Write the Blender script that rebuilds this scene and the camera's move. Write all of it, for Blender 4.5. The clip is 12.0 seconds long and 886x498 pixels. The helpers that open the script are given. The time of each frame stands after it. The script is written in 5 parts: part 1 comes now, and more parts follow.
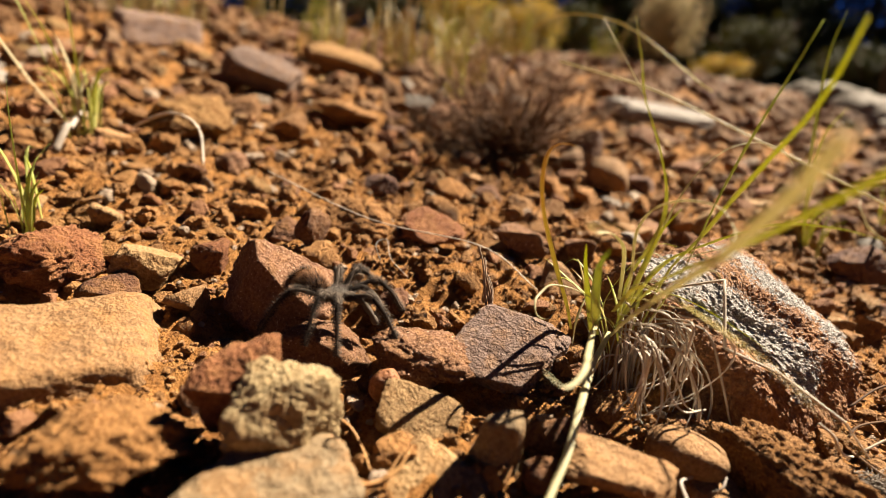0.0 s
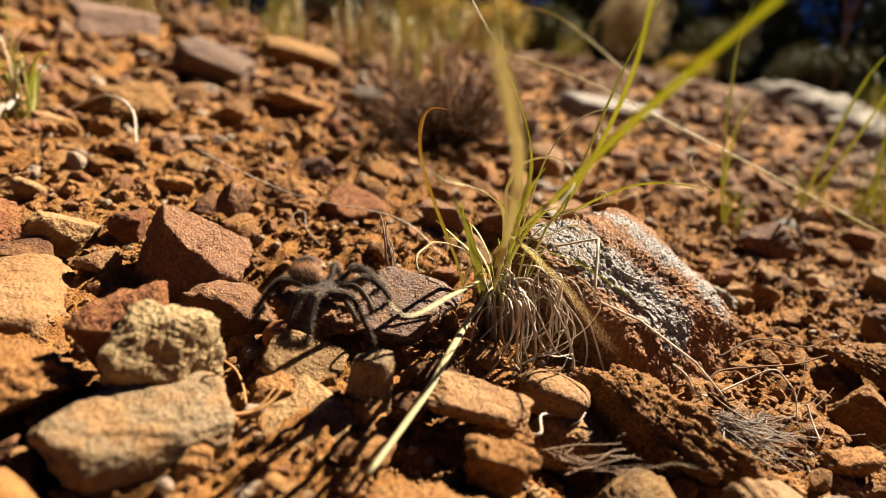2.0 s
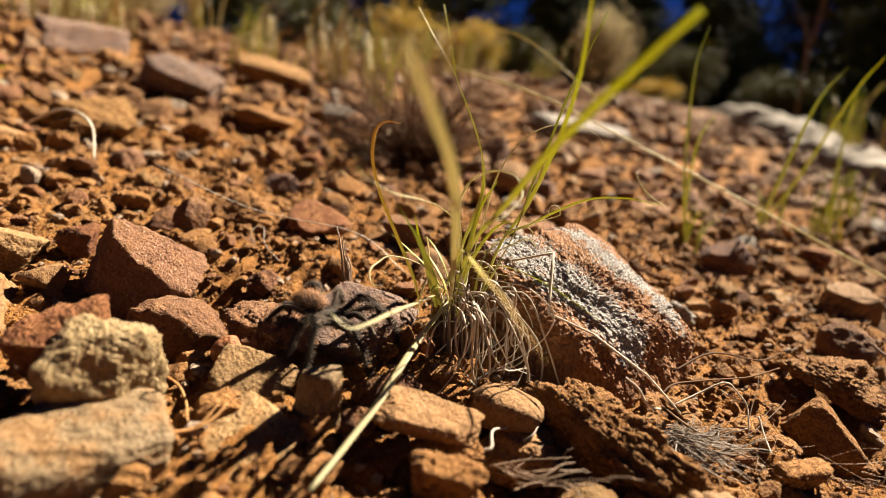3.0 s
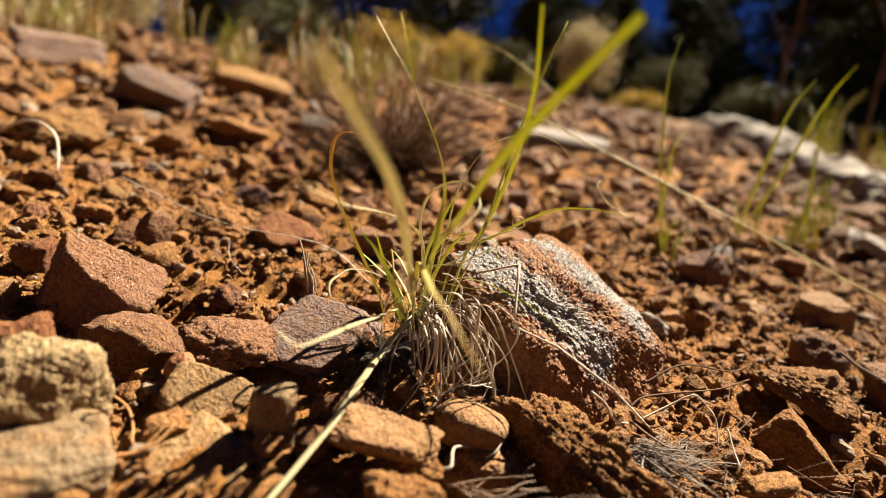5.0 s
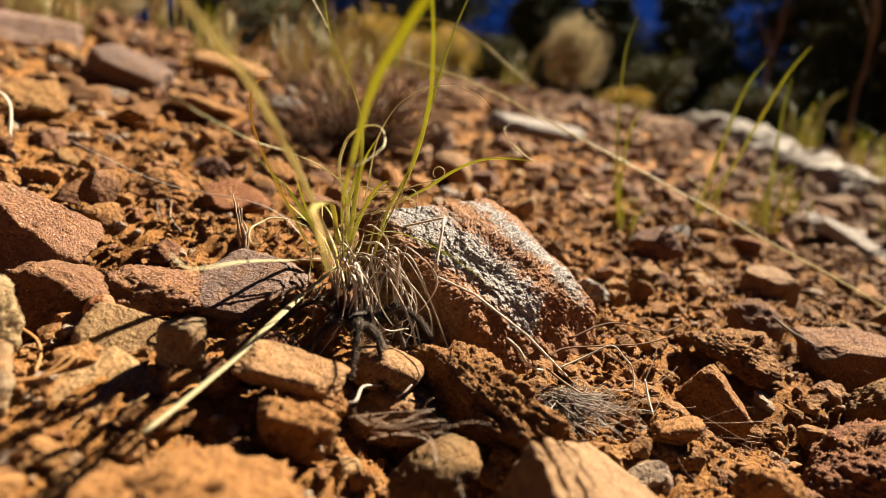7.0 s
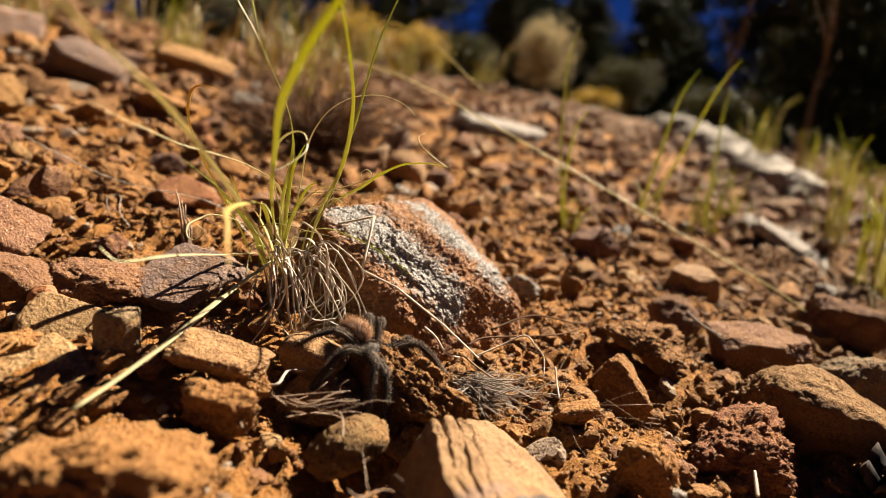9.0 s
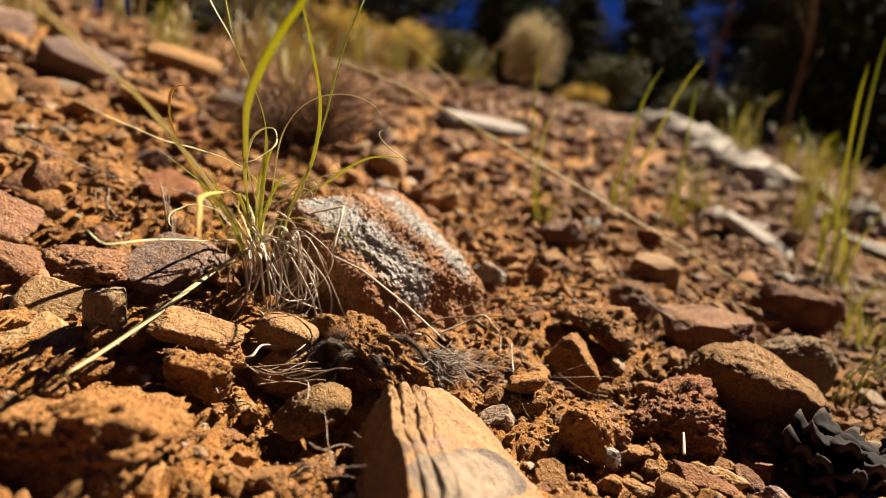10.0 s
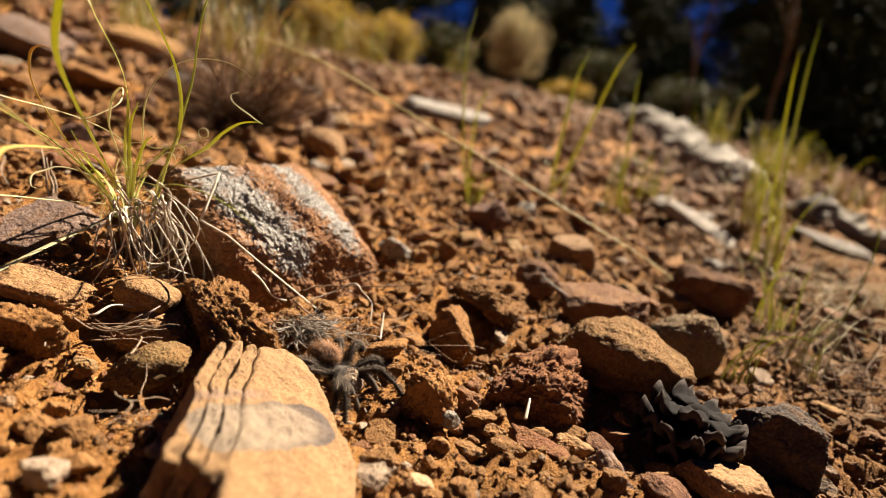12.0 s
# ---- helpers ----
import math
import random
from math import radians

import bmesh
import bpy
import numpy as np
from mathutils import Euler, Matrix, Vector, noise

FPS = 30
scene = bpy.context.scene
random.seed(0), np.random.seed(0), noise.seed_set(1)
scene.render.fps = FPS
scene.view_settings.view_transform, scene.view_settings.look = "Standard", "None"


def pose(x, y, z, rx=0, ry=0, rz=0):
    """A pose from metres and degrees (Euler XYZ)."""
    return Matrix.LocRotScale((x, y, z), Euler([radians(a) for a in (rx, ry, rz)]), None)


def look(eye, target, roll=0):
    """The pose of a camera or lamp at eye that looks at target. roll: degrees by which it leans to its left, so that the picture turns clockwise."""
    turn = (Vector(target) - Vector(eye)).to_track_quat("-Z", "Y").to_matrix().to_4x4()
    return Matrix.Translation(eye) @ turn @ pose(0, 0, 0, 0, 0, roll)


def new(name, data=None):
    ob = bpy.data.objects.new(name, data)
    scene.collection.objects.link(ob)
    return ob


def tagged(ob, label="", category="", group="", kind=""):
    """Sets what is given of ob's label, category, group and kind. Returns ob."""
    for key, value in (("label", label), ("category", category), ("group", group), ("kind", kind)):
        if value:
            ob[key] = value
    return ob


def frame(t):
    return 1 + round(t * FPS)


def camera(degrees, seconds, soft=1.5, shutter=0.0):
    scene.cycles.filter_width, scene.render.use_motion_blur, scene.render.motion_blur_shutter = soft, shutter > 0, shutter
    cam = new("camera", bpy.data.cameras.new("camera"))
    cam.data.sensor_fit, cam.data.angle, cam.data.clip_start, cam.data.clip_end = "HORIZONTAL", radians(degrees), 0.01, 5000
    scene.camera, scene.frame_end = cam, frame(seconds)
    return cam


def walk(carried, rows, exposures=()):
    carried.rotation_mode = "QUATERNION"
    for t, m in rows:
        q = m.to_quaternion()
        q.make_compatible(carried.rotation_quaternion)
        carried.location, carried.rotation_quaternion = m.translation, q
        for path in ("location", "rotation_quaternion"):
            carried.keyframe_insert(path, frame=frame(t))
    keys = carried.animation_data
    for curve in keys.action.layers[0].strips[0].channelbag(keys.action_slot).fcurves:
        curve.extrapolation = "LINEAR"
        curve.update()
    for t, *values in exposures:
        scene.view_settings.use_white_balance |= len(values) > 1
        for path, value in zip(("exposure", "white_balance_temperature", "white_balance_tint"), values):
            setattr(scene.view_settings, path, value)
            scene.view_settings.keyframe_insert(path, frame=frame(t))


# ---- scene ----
cam = camera(76.0, 12.0, soft=0.6)
# a wide open aperture: the tuft and the boulder are sharp, the hillside behind is soft
cam.data.dof.use_dof = True
cam.data.dof.focus_distance = 0.36
cam.data.dof.aperture_fstop = 3.4
PATH = [
    (0, (0.0000, 0.0000, 0.1500), (0.0000, 1.9406, -0.3338), 0.00),
    (0.5, (0.0278, 0.0166, 0.1522), (0.0263, 1.9613, -0.3149), 0.60),
    (1, (0.0404, -0.0067, 0.1399), (0.0651, 1.9324, -0.3491), 0.12),
    (1.5, (0.0426, -0.0247, 0.1335), (0.1137, 1.9141, -0.3522), 0.16),
    (2, (0.0543, -0.0296, 0.1310), (0.1203, 1.9115, -0.3460), 0.19),
    (2.5, (0.0648, -0.0273, 0.1389), (0.1353, 1.9198, -0.3124), 0.34),
    (3, (0.0689, -0.0299, 0.1275), (0.2108, 1.9227, -0.2815), 0.67),
    (3.5, (0.0807, -0.0402, 0.1270), (0.2559, 1.9105, -0.2781), 0.97),
    (3.7, (0.0832, -0.0419, 0.1277), (0.2788, 1.9076, -0.2738), 1.09),
    (5.5, (0.0857, -0.0202, 0.1266), (0.2656, 1.9375, -0.2406), 0.44),
    (6, (0.1091, -0.0206, 0.1166), (0.3157, 1.9341, -0.2530), 1.29),
    (6.5, (0.1146, -0.0258, 0.1068), (0.3296, 1.9271, -0.2673), 1.44),
    (6.7, (0.1214, -0.0351, 0.1017), (0.3230, 1.9199, -0.2691), 1.20),
    (8.3, (0.1371, -0.0461, 0.0959), (0.3979, 1.9009, -0.2794), 1.82),
    (8.5, (0.1434, -0.0484, 0.0898), (0.4254, 1.8958, -0.2855), 1.97),
    (9, (0.1571, -0.0727, 0.1068), (0.4385, 1.8700, -0.2767), 2.27),
    (9.5, (0.1684, -0.0931, 0.1034), (0.4689, 1.8437, -0.2947), 1.96),
    (10, (0.1739, -0.1095, 0.1066), (0.4777, 1.8279, -0.2862), 2.17),
    (10.5, (0.1942, -0.1352, 0.1183), (0.4875, 1.8062, -0.2626), 2.03),
    (11, (0.2093, -0.1446, 0.1136), (0.4428, 1.8069, -0.2565), 2.23),
    (11.5, (0.2376, -0.1538, 0.1047), (0.5124, 1.7864, -0.2953), 3.51),
    (12, (0.2664, -0.1290, 0.0920), (0.5735, 1.8048, -0.3156), 3.16),
]
walk(cam, [(t, look(eye, target, roll)) for t, eye, target, roll in PATH], exposures=[(0.0, 2.11, 7350, 10), (12.0, 2.11, 7350, 10)])

# ---- world and sun ----
SUN_AZ, SUN_EL = 57.0, 44.0
world = bpy.data.worlds.new("sky")
scene.world = world
world.use_nodes = True
wn = world.node_tree.nodes
sky = wn.new("ShaderNodeTexSky")
sky.sky_type = "NISHITA"
sky.sun_disc = False
sky.sun_elevation = radians(SUN_EL)
sky.sun_rotation = radians(SUN_AZ)
sky.altitude = 2500
sky.dust_density = 0.2
sky.ozone_density = 2.0
wn["Background"].inputs[1].default_value = 0.0034
tint = wn.new("ShaderNodeMix")  # thin dry mountain air: a deep blue sky
tint.data_type, tint.blend_type = "RGBA", "MULTIPLY"
tint.inputs[0].default_value = 1.0
tint.inputs[7].default_value = (0.12, 0.46, 1.6, 1)
world.node_tree.links.new(sky.outputs[0], tint.inputs[6])
world.node_tree.links.new(tint.outputs[2], wn["Background"].inputs[0])
sun = new("sun", bpy.data.lights.new("sun", "SUN"))
sun.data.energy = 5.1
sun.data.angle = radians(0.53)
sun.data.color = (1.0, 0.93, 0.82)
_d = Vector((math.sin(radians(SUN_AZ)) * math.cos(radians(SUN_EL)), math.cos(radians(SUN_AZ)) * math.cos(radians(SUN_EL)), math.sin(radians(SUN_EL))))
sun.matrix_world = look(_d * 20, (0, 0, 0))

# ---- materials ----
def links(mat):
    mat.use_nodes = True
    nt = mat.node_tree
    return nt, nt.nodes["Principled BSDF"]


def ramp(nt, fac, stops):
    r = nt.nodes.new("ShaderNodeValToRGB")
    while len(r.color_ramp.elements) < len(stops):
        r.color_ramp.elements.new(0.5)
    for e, (p, c) in zip(r.color_ramp.elements, stops):
        e.position, e.color = p, (*c, 1) if len(c) == 3 else c
    nt.links.new(fac, r.inputs[0])
    return r.outputs[0]


def noise_node(nt, vec, scale, detail=4, rough=0.55, dist=0.0):
    n = nt.nodes.new("ShaderNodeTexNoise")
    n.inputs["Scale"].default_value, n.inputs["Detail"].default_value = scale, detail
    n.inputs["Roughness"].default_value, n.inputs["Distortion"].default_value = rough, dist
    nt.links.new(vec, n.inputs["Vector"])
    return n.outputs["Fac"]


def mixc(nt, fac, a, b, mode="MIX"):
    m = nt.nodes.new("ShaderNodeMix")
    m.data_type, m.blend_type = "RGBA", mode
    for slot, v in ((0, fac), (6, a), (7, b)):
        if isinstance(v, (int, float)):
            m.inputs[slot].default_value = v
        elif isinstance(v, tuple):
            m.inputs[slot].default_value = (*v, 1)
        else:
            nt.links.new(v, m.inputs[slot])
    return m.outputs[2]


def math_node(nt, op, a, b=0.0):
    m = nt.nodes.new("ShaderNodeMath")
    m.operation = op
    for slot, v in ((0, a), (1, b)):
        if isinstance(v, (int, float)):
            m.inputs[slot].default_value = v
        else:
            nt.links.new(v, m.inputs[slot])
    return m.outputs[0]


def bump(nt, height, bsdf, distance, strength=1.0):
    b = nt.nodes.new("ShaderNodeBump")
    b.inputs["Distance"].default_value, b.inputs["Strength"].default_value = distance, strength
    nt.links.new(height, b.inputs["Height"])
    nt.links.new(b.outputs[0], bsdf.inputs["Normal"])


def coords(nt, island=False):
    """Object space, moved for each object so that no two alike meshes carry the same grain."""
    tc = nt.nodes.new("ShaderNodeTexCoord")
    info = nt.nodes.new("ShaderNodeObjectInfo")
    add = nt.nodes.new("ShaderNodeVectorMath")
    add.operation = "ADD"
    nt.links.new(tc.outputs["Object"], add.inputs[0])
    comb = nt.nodes.new("ShaderNodeCombineXYZ")
    nt.links.new(info.outputs["Random"], comb.inputs[0])
    nt.links.new(info.outputs["Random"], comb.inputs[2])
    nt.links.new(comb.outputs[0], add.inputs[1])
    if island:
        geo = nt.nodes.new("ShaderNodeNewGeometry")
        return add.outputs[0], geo.outputs["Random Per Island"]
    return add.outputs[0], info.outputs["Random"]


MATS = {}


def humus_shade(nt, col):
    """Down the slope the soil turns duller and greyer, with rotted straw in it; shade between the stones there is
    darkened into the colour too.
    """
    tc = nt.nodes.new("ShaderNodeTexCoord")
    sep = nt.nodes.new("ShaderNodeSeparateXYZ")
    nt.links.new(tc.outputs["Object"], sep.inputs[0])
    place = math_node(nt, "ADD", math_node(nt, "SUBTRACT", sep.outputs[0], math_node(nt, "MULTIPLY", sep.outputs[1], 0.5)), math_node(nt, "MULTIPLY", noise_node(nt, tc.outputs["Object"], 7, 4, 0.6), 0.5))
    # the patch ends further down the slope and behind
    blot = math_node(nt, "MULTIPLY", noise_node(nt, tc.outputs["Object"], 2.2, 4, 0.6), 0.9)
    place = math_node(nt, "MINIMUM", place, math_node(nt, "ADD", math_node(nt, "MULTIPLY", sep.outputs[0], -0.8), math_node(nt, "ADD", blot, 1.25)))
    place = math_node(nt, "MINIMUM", place, math_node(nt, "ADD", math_node(nt, "MULTIPLY", sep.outputs[1], 1.2), math_node(nt, "ADD", blot, 0.55)))
    mask = nt.nodes.new("ShaderNodeMapRange")
    mask.inputs[1].default_value, mask.inputs[2].default_value = 0.42, 0.80
    mask.inputs[3].default_value, mask.inputs[4].default_value = 0.0, 0.6
    nt.links.new(place, mask.inputs[0])
    return mixc(nt, mask.outputs[0], col, ramp(nt, noise_node(nt, tc.outputs["Object"], 120, 4, 0.6), [(0.3, (0.050, 0.024, 0.011)), (0.7, (0.16, 0.088, 0.042))]))


def stone_mat(name, dark, mid, light, dust=0.35, speck=None, pits=0.5, rough=0.88, island=False):
    """Stone: broad stains, grain a millimetre across, pits, and ochre dust lying in patches."""
    mat = bpy.data.materials.new(name)
    nt, bsdf = links(mat)
    dark, mid, light = (tuple(c * k for c, k in zip(col, (0.50, 0.515, 0.55))) for col in (dark, mid, light))
    vec, rnd = coords(nt, island)
    broad = noise_node(nt, vec, 38, 5, 0.6, 0.6)
    grain = noise_node(nt, vec, 520, 3, 0.65)
    fine = noise_node(nt, vec, 1500, 2, 0.6)
    col = ramp(nt, broad, [(0.28, dark), (0.5, mid), (0.74, light)])
    col = mixc(nt, 0.6, col, ramp(nt, grain, [(0.32, tuple(c * 0.5 for c in dark)), (0.5, mid), (0.68, tuple(min(0.85, c * 1.15) for c in light))]))
    if speck:
        sp = ramp(nt, noise_node(nt, vec, 700, 1, 0.4), [(0.70, (0, 0, 0)), (0.75, (0.8, 0.8, 0.8))])
        col = mixc(nt, sp, col, speck)
    dmask = ramp(nt, noise_node(nt, vec, 70, 5, 0.65), [(0.48, (0, 0, 0)), (0.62, (dust,) * 3)])
    col = mixc(nt, dmask, col, (0.27, 0.130, 0.045))
    if island:  # among the orange crumbs lie grey, pale and dark red ones
        col = mixc(nt, ramp(nt, rnd, [(0.80, (0, 0, 0)), (0.82, (0.75, 0.75, 0.75)), (0.88, (0.75, 0.75, 0.75)), (0.89, (0, 0, 0))]), col, (0.25, 0.20, 0.155))
        col = mixc(nt, ramp(nt, rnd, [(0.90, (0, 0, 0)), (0.91, (0.8, 0.8, 0.8))]), col, (0.15, 0.066, 0.034))
        col = humus_shade(nt, col)
    shade = nt.nodes.new("ShaderNodeMapRange")
    shade.inputs[3].default_value, shade.inputs[4].default_value = 0.78, 1.2
    nt.links.new(rnd, shade.inputs[0])
    hsv = nt.nodes.new("ShaderNodeHueSaturation")
    nt.links.new(shade.outputs[0], hsv.inputs["Value"])
    nt.links.new(col, hsv.inputs["Color"])
    nt.links.new(hsv.outputs[0], bsdf.inputs["Base Color"])
    bsdf.inputs["Roughness"].default_value = rough
    bsdf.inputs["Specular IOR Level"].default_value = 0.25
    h = math_node(nt, "ADD", math_node(nt, "MULTIPLY", grain, pits), math_node(nt, "MULTIPLY", fine, 0.3 * pits))
    h = math_node(nt, "ADD", h, math_node(nt, "MULTIPLY", noise_node(nt, vec, 160, 4, 0.6), 0.9))
    bump(nt, h, bsdf, 0.0042)
    MATS[name] = mat
    return mat


stone_mat("sand_tan", (0.24, 0.11, 0.042), (0.42, 0.215, 0.085), (0.54, 0.32, 0.155), 0.5, pits=0.35)
stone_mat("clod", (0.28, 0.108, 0.029), (0.46, 0.195, 0.053), (0.60, 0.29, 0.095), 0.6, pits=0.9)
stone_mat("rust", (0.17, 0.055, 0.022), (0.32, 0.11, 0.04), (0.46, 0.19, 0.075), 0.35, pits=0.8)
stone_mat("yellow", (0.36, 0.21, 0.085), (0.52, 0.35, 0.16), (0.66, 0.49, 0.27), 0.25, pits=0.6)
stone_mat("greytan", (0.32, 0.17, 0.075), (0.38, 0.24, 0.115), (0.38, 0.28, 0.165), 0.6, pits=0.25, rough=0.75)
stone_mat("pink", (0.23, 0.092, 0.045), (0.38, 0.175, 0.088), (0.49, 0.27, 0.155), 0.3, (0.66, 0.47, 0.33), 0.9)
stone_mat("pinkbrown", (0.20, 0.08, 0.038), (0.36, 0.16, 0.075), (0.48, 0.26, 0.14), 0.4, (0.6, 0.42, 0.3), 0.95)
stone_mat("redpeb", (0.40, 0.13, 0.045), (0.52, 0.19, 0.07), (0.6, 0.27, 0.11), 0.1, pits=0.15, rough=0.6)
stone_mat("olive", (0.19, 0.11, 0.055), (0.34, 0.22, 0.11), (0.48, 0.34, 0.19), 0.35, pits=0.6)
stone_mat("yellowtan", (0.27, 0.14, 0.05), (0.42, 0.235, 0.095), (0.54, 0.35, 0.165), 0.35, pits=0.35)
stone_mat("purple", (0.17, 0.095, 0.068), (0.31, 0.19, 0.14), (0.43, 0.29, 0.22), 0.35, pits=0.6)
stone_mat("purplered", (0.13, 0.06, 0.04), (0.23, 0.11, 0.075), (0.34, 0.18, 0.12), 0.4, pits=0.8)
stone_mat("darkred", (0.12, 0.045, 0.022), (0.23, 0.09, 0.04), (0.36, 0.17, 0.08), 0.45, pits=0.85)
stone_mat("tan", (0.29, 0.14, 0.055), (0.41, 0.21, 0.085), (0.52, 0.30, 0.14), 0.3, pits=0.3)
stone_mat("grey", (0.20, 0.16, 0.12), (0.34, 0.28, 0.22), (0.48, 0.42, 0.34), 0.25, pits=0.4)
stone_mat("pale", (0.22, 0.165, 0.12), (0.36, 0.30, 0.24), (0.50, 0.44, 0.38), 0.15, pits=0.4)
stone_mat("ochre", (0.25, 0.11, 0.03), (0.40, 0.19, 0.055), (0.50, 0.28, 0.10), 0.5, pits=0.8)
stone_mat("ochreclod", (0.24, 0.11, 0.032), (0.38, 0.20, 0.065), (0.5, 0.3, 0.12), 0.5, pits=0.95)
stone_mat("darkclod", (0.13, 0.065, 0.025), (0.25, 0.13, 0.05), (0.4, 0.24, 0.11), 0.35, pits=0.55)
stone_mat("black", (0.045, 0.03, 0.025), (0.09, 0.06, 0.045), (0.15, 0.11, 0.085), 0.2, pits=0.6)
stone_mat("peach", (0.5, 0.25, 0.11), (0.6, 0.34, 0.16), (0.68, 0.45, 0.25), 0.1, pits=0.12, rough=0.6)
stone_mat("far_grit", (0.20, 0.078, 0.026), (0.32, 0.14, 0.045), (0.44, 0.23, 0.095), 0.3, pits=0.8, island=True)
stone_mat("grit", (0.31, 0.12, 0.033), (0.47, 0.205, 0.058), (0.62, 0.33, 0.125), 0.5, pits=0.8, island=True)


def soil_mat():
    mat = bpy.data.materials.new("soil")
    nt, bsdf = links(mat)
    tc = nt.nodes.new("ShaderNodeTexCoord")
    vec = tc.outputs["Object"]
    broad = noise_node(nt, vec, 6, 5, 0.6)
    crumb = noise_node(nt, vec, 140, 5, 0.65)
    fine = noise_node(nt, vec, 900, 3, 0.65)
    col = ramp(nt, broad, [(0.3, (0.205, 0.086, 0.024)), (0.55, (0.29, 0.128, 0.038)), (0.75, (0.335, 0.168, 0.060))])
    col = mixc(nt, 0.7, col, ramp(nt, crumb, [(0.3, (0.105, 0.040, 0.012)), (0.55, (0.305, 0.137, 0.041)), (0.75, (0.41, 0.228, 0.090))]))
    col = mixc(nt, 0.5, col, ramp(nt, fine, [(0.3, (0.2, 0.2, 0.2)), (0.7, (0.72, 0.7, 0.66))]), "OVERLAY")
    nt.links.new(humus_shade(nt, col), bsdf.inputs["Base Color"])
    bsdf.inputs["Roughness"].default_value = 0.95
    bsdf.inputs["Specular IOR Level"].default_value = 0.15
    h = math_node(nt, "ADD", crumb, math_node(nt, "MULTIPLY", fine, 0.35))
    bump(nt, h, bsdf, 0.009)
    MATS["soil"] = mat


soil_mat()


def lichen_mat():
    """Red sandstone with a crust of grey-white lichen on the upper side."""
    mat = bpy.data.materials.new("lichen_rock")
    nt, bsdf = links(mat)
    vec, _ = coords(nt)
    tc = nt.nodes.new("ShaderNodeTexCoord")
    broad, grain = noise_node(nt, vec, 40, 5, 0.65, 0.5), noise_node(nt, vec, 420, 4, 0.7)
    col = ramp(nt, broad, [(0.3, (0.134, 0.046, 0.016)), (0.52, (0.267, 0.104, 0.032)), (0.7, (0.357, 0.167, 0.060))])
    col = mixc(nt, 0.6, col, ramp(nt, grain, [(0.3, (0.053, 0.021, 0.010)), (0.55, (0.240, 0.104, 0.036)), (0.75, (0.338, 0.184, 0.080))]))
    sep = nt.nodes.new("ShaderNodeSeparateXYZ")
    nt.links.new(tc.outputs["Object"], sep.inputs[0])
    # the crust keeps to a band along the crest
    across = math_node(nt, "ADD", math_node(nt, "ADD", math_node(nt, "MULTIPLY", sep.outputs[0], 0.674), math_node(nt, "MULTIPLY", sep.outputs[1], 0.687)), math_node(nt, "MULTIPLY", sep.outputs[2], 0.249))
    height = math_node(nt, "ADD", math_node(nt, "ADD", math_node(nt, "MULTIPLY", sep.outputs[0], 0.24), math_node(nt, "MULTIPLY", sep.outputs[1], -0.53)), math_node(nt, "MULTIPLY", sep.outputs[2], 0.81))
    first = math_node(nt, "ABSOLUTE", math_node(nt, "ADD", across, 0.020))
    second = math_node(nt, "ADD", math_node(nt, "ABSOLUTE", math_node(nt, "ADD", across, -0.036)), 0.008)
    band = math_node(nt, "SUBTRACT", math_node(nt, "MULTIPLY", math_node(nt, "MINIMUM", height, 0.027), 62.0), math_node(nt, "MULTIPLY", math_node(nt, "MINIMUM", first, second), 52.0))
    patch = math_node(nt, "ADD", band, math_node(nt, "MULTIPLY", noise_node(nt, vec, 34, 5, 0.65, 0.6), 2.8))
    patch = math_node(nt, "ADD", patch, math_node(nt, "MULTIPLY", noise_node(nt, vec, 300, 4, 0.75), 3.4))
    mr = nt.nodes.new("ShaderNodeMapRange")
    mr.inputs[1].default_value, mr.inputs[2].default_value = 3.55, 4.0
    nt.links.new(patch, mr.inputs[0])
    crust = ramp(nt, noise_node(nt, vec, 900, 3, 0.7), [(0.36, (0.065, 0.053, 0.044)), (0.5, (0.235, 0.212, 0.192)), (0.66, (0.47, 0.44, 0.41))])
    col = mixc(nt, mr.outputs[0], col, crust)
    nt.links.new(col, bsdf.inputs["Base Color"])
    bsdf.inputs["Roughness"].default_value = 0.9
    h = math_node(nt, "ADD", math_node(nt, "MULTIPLY", grain, 1.1), math_node(nt, "MULTIPLY", noise_node(nt, vec, 1100, 2, 0.6), 0.45))
    bump(nt, h, bsdf, 0.0030)
    MATS["lichen_rock"] = mat


lichen_mat()


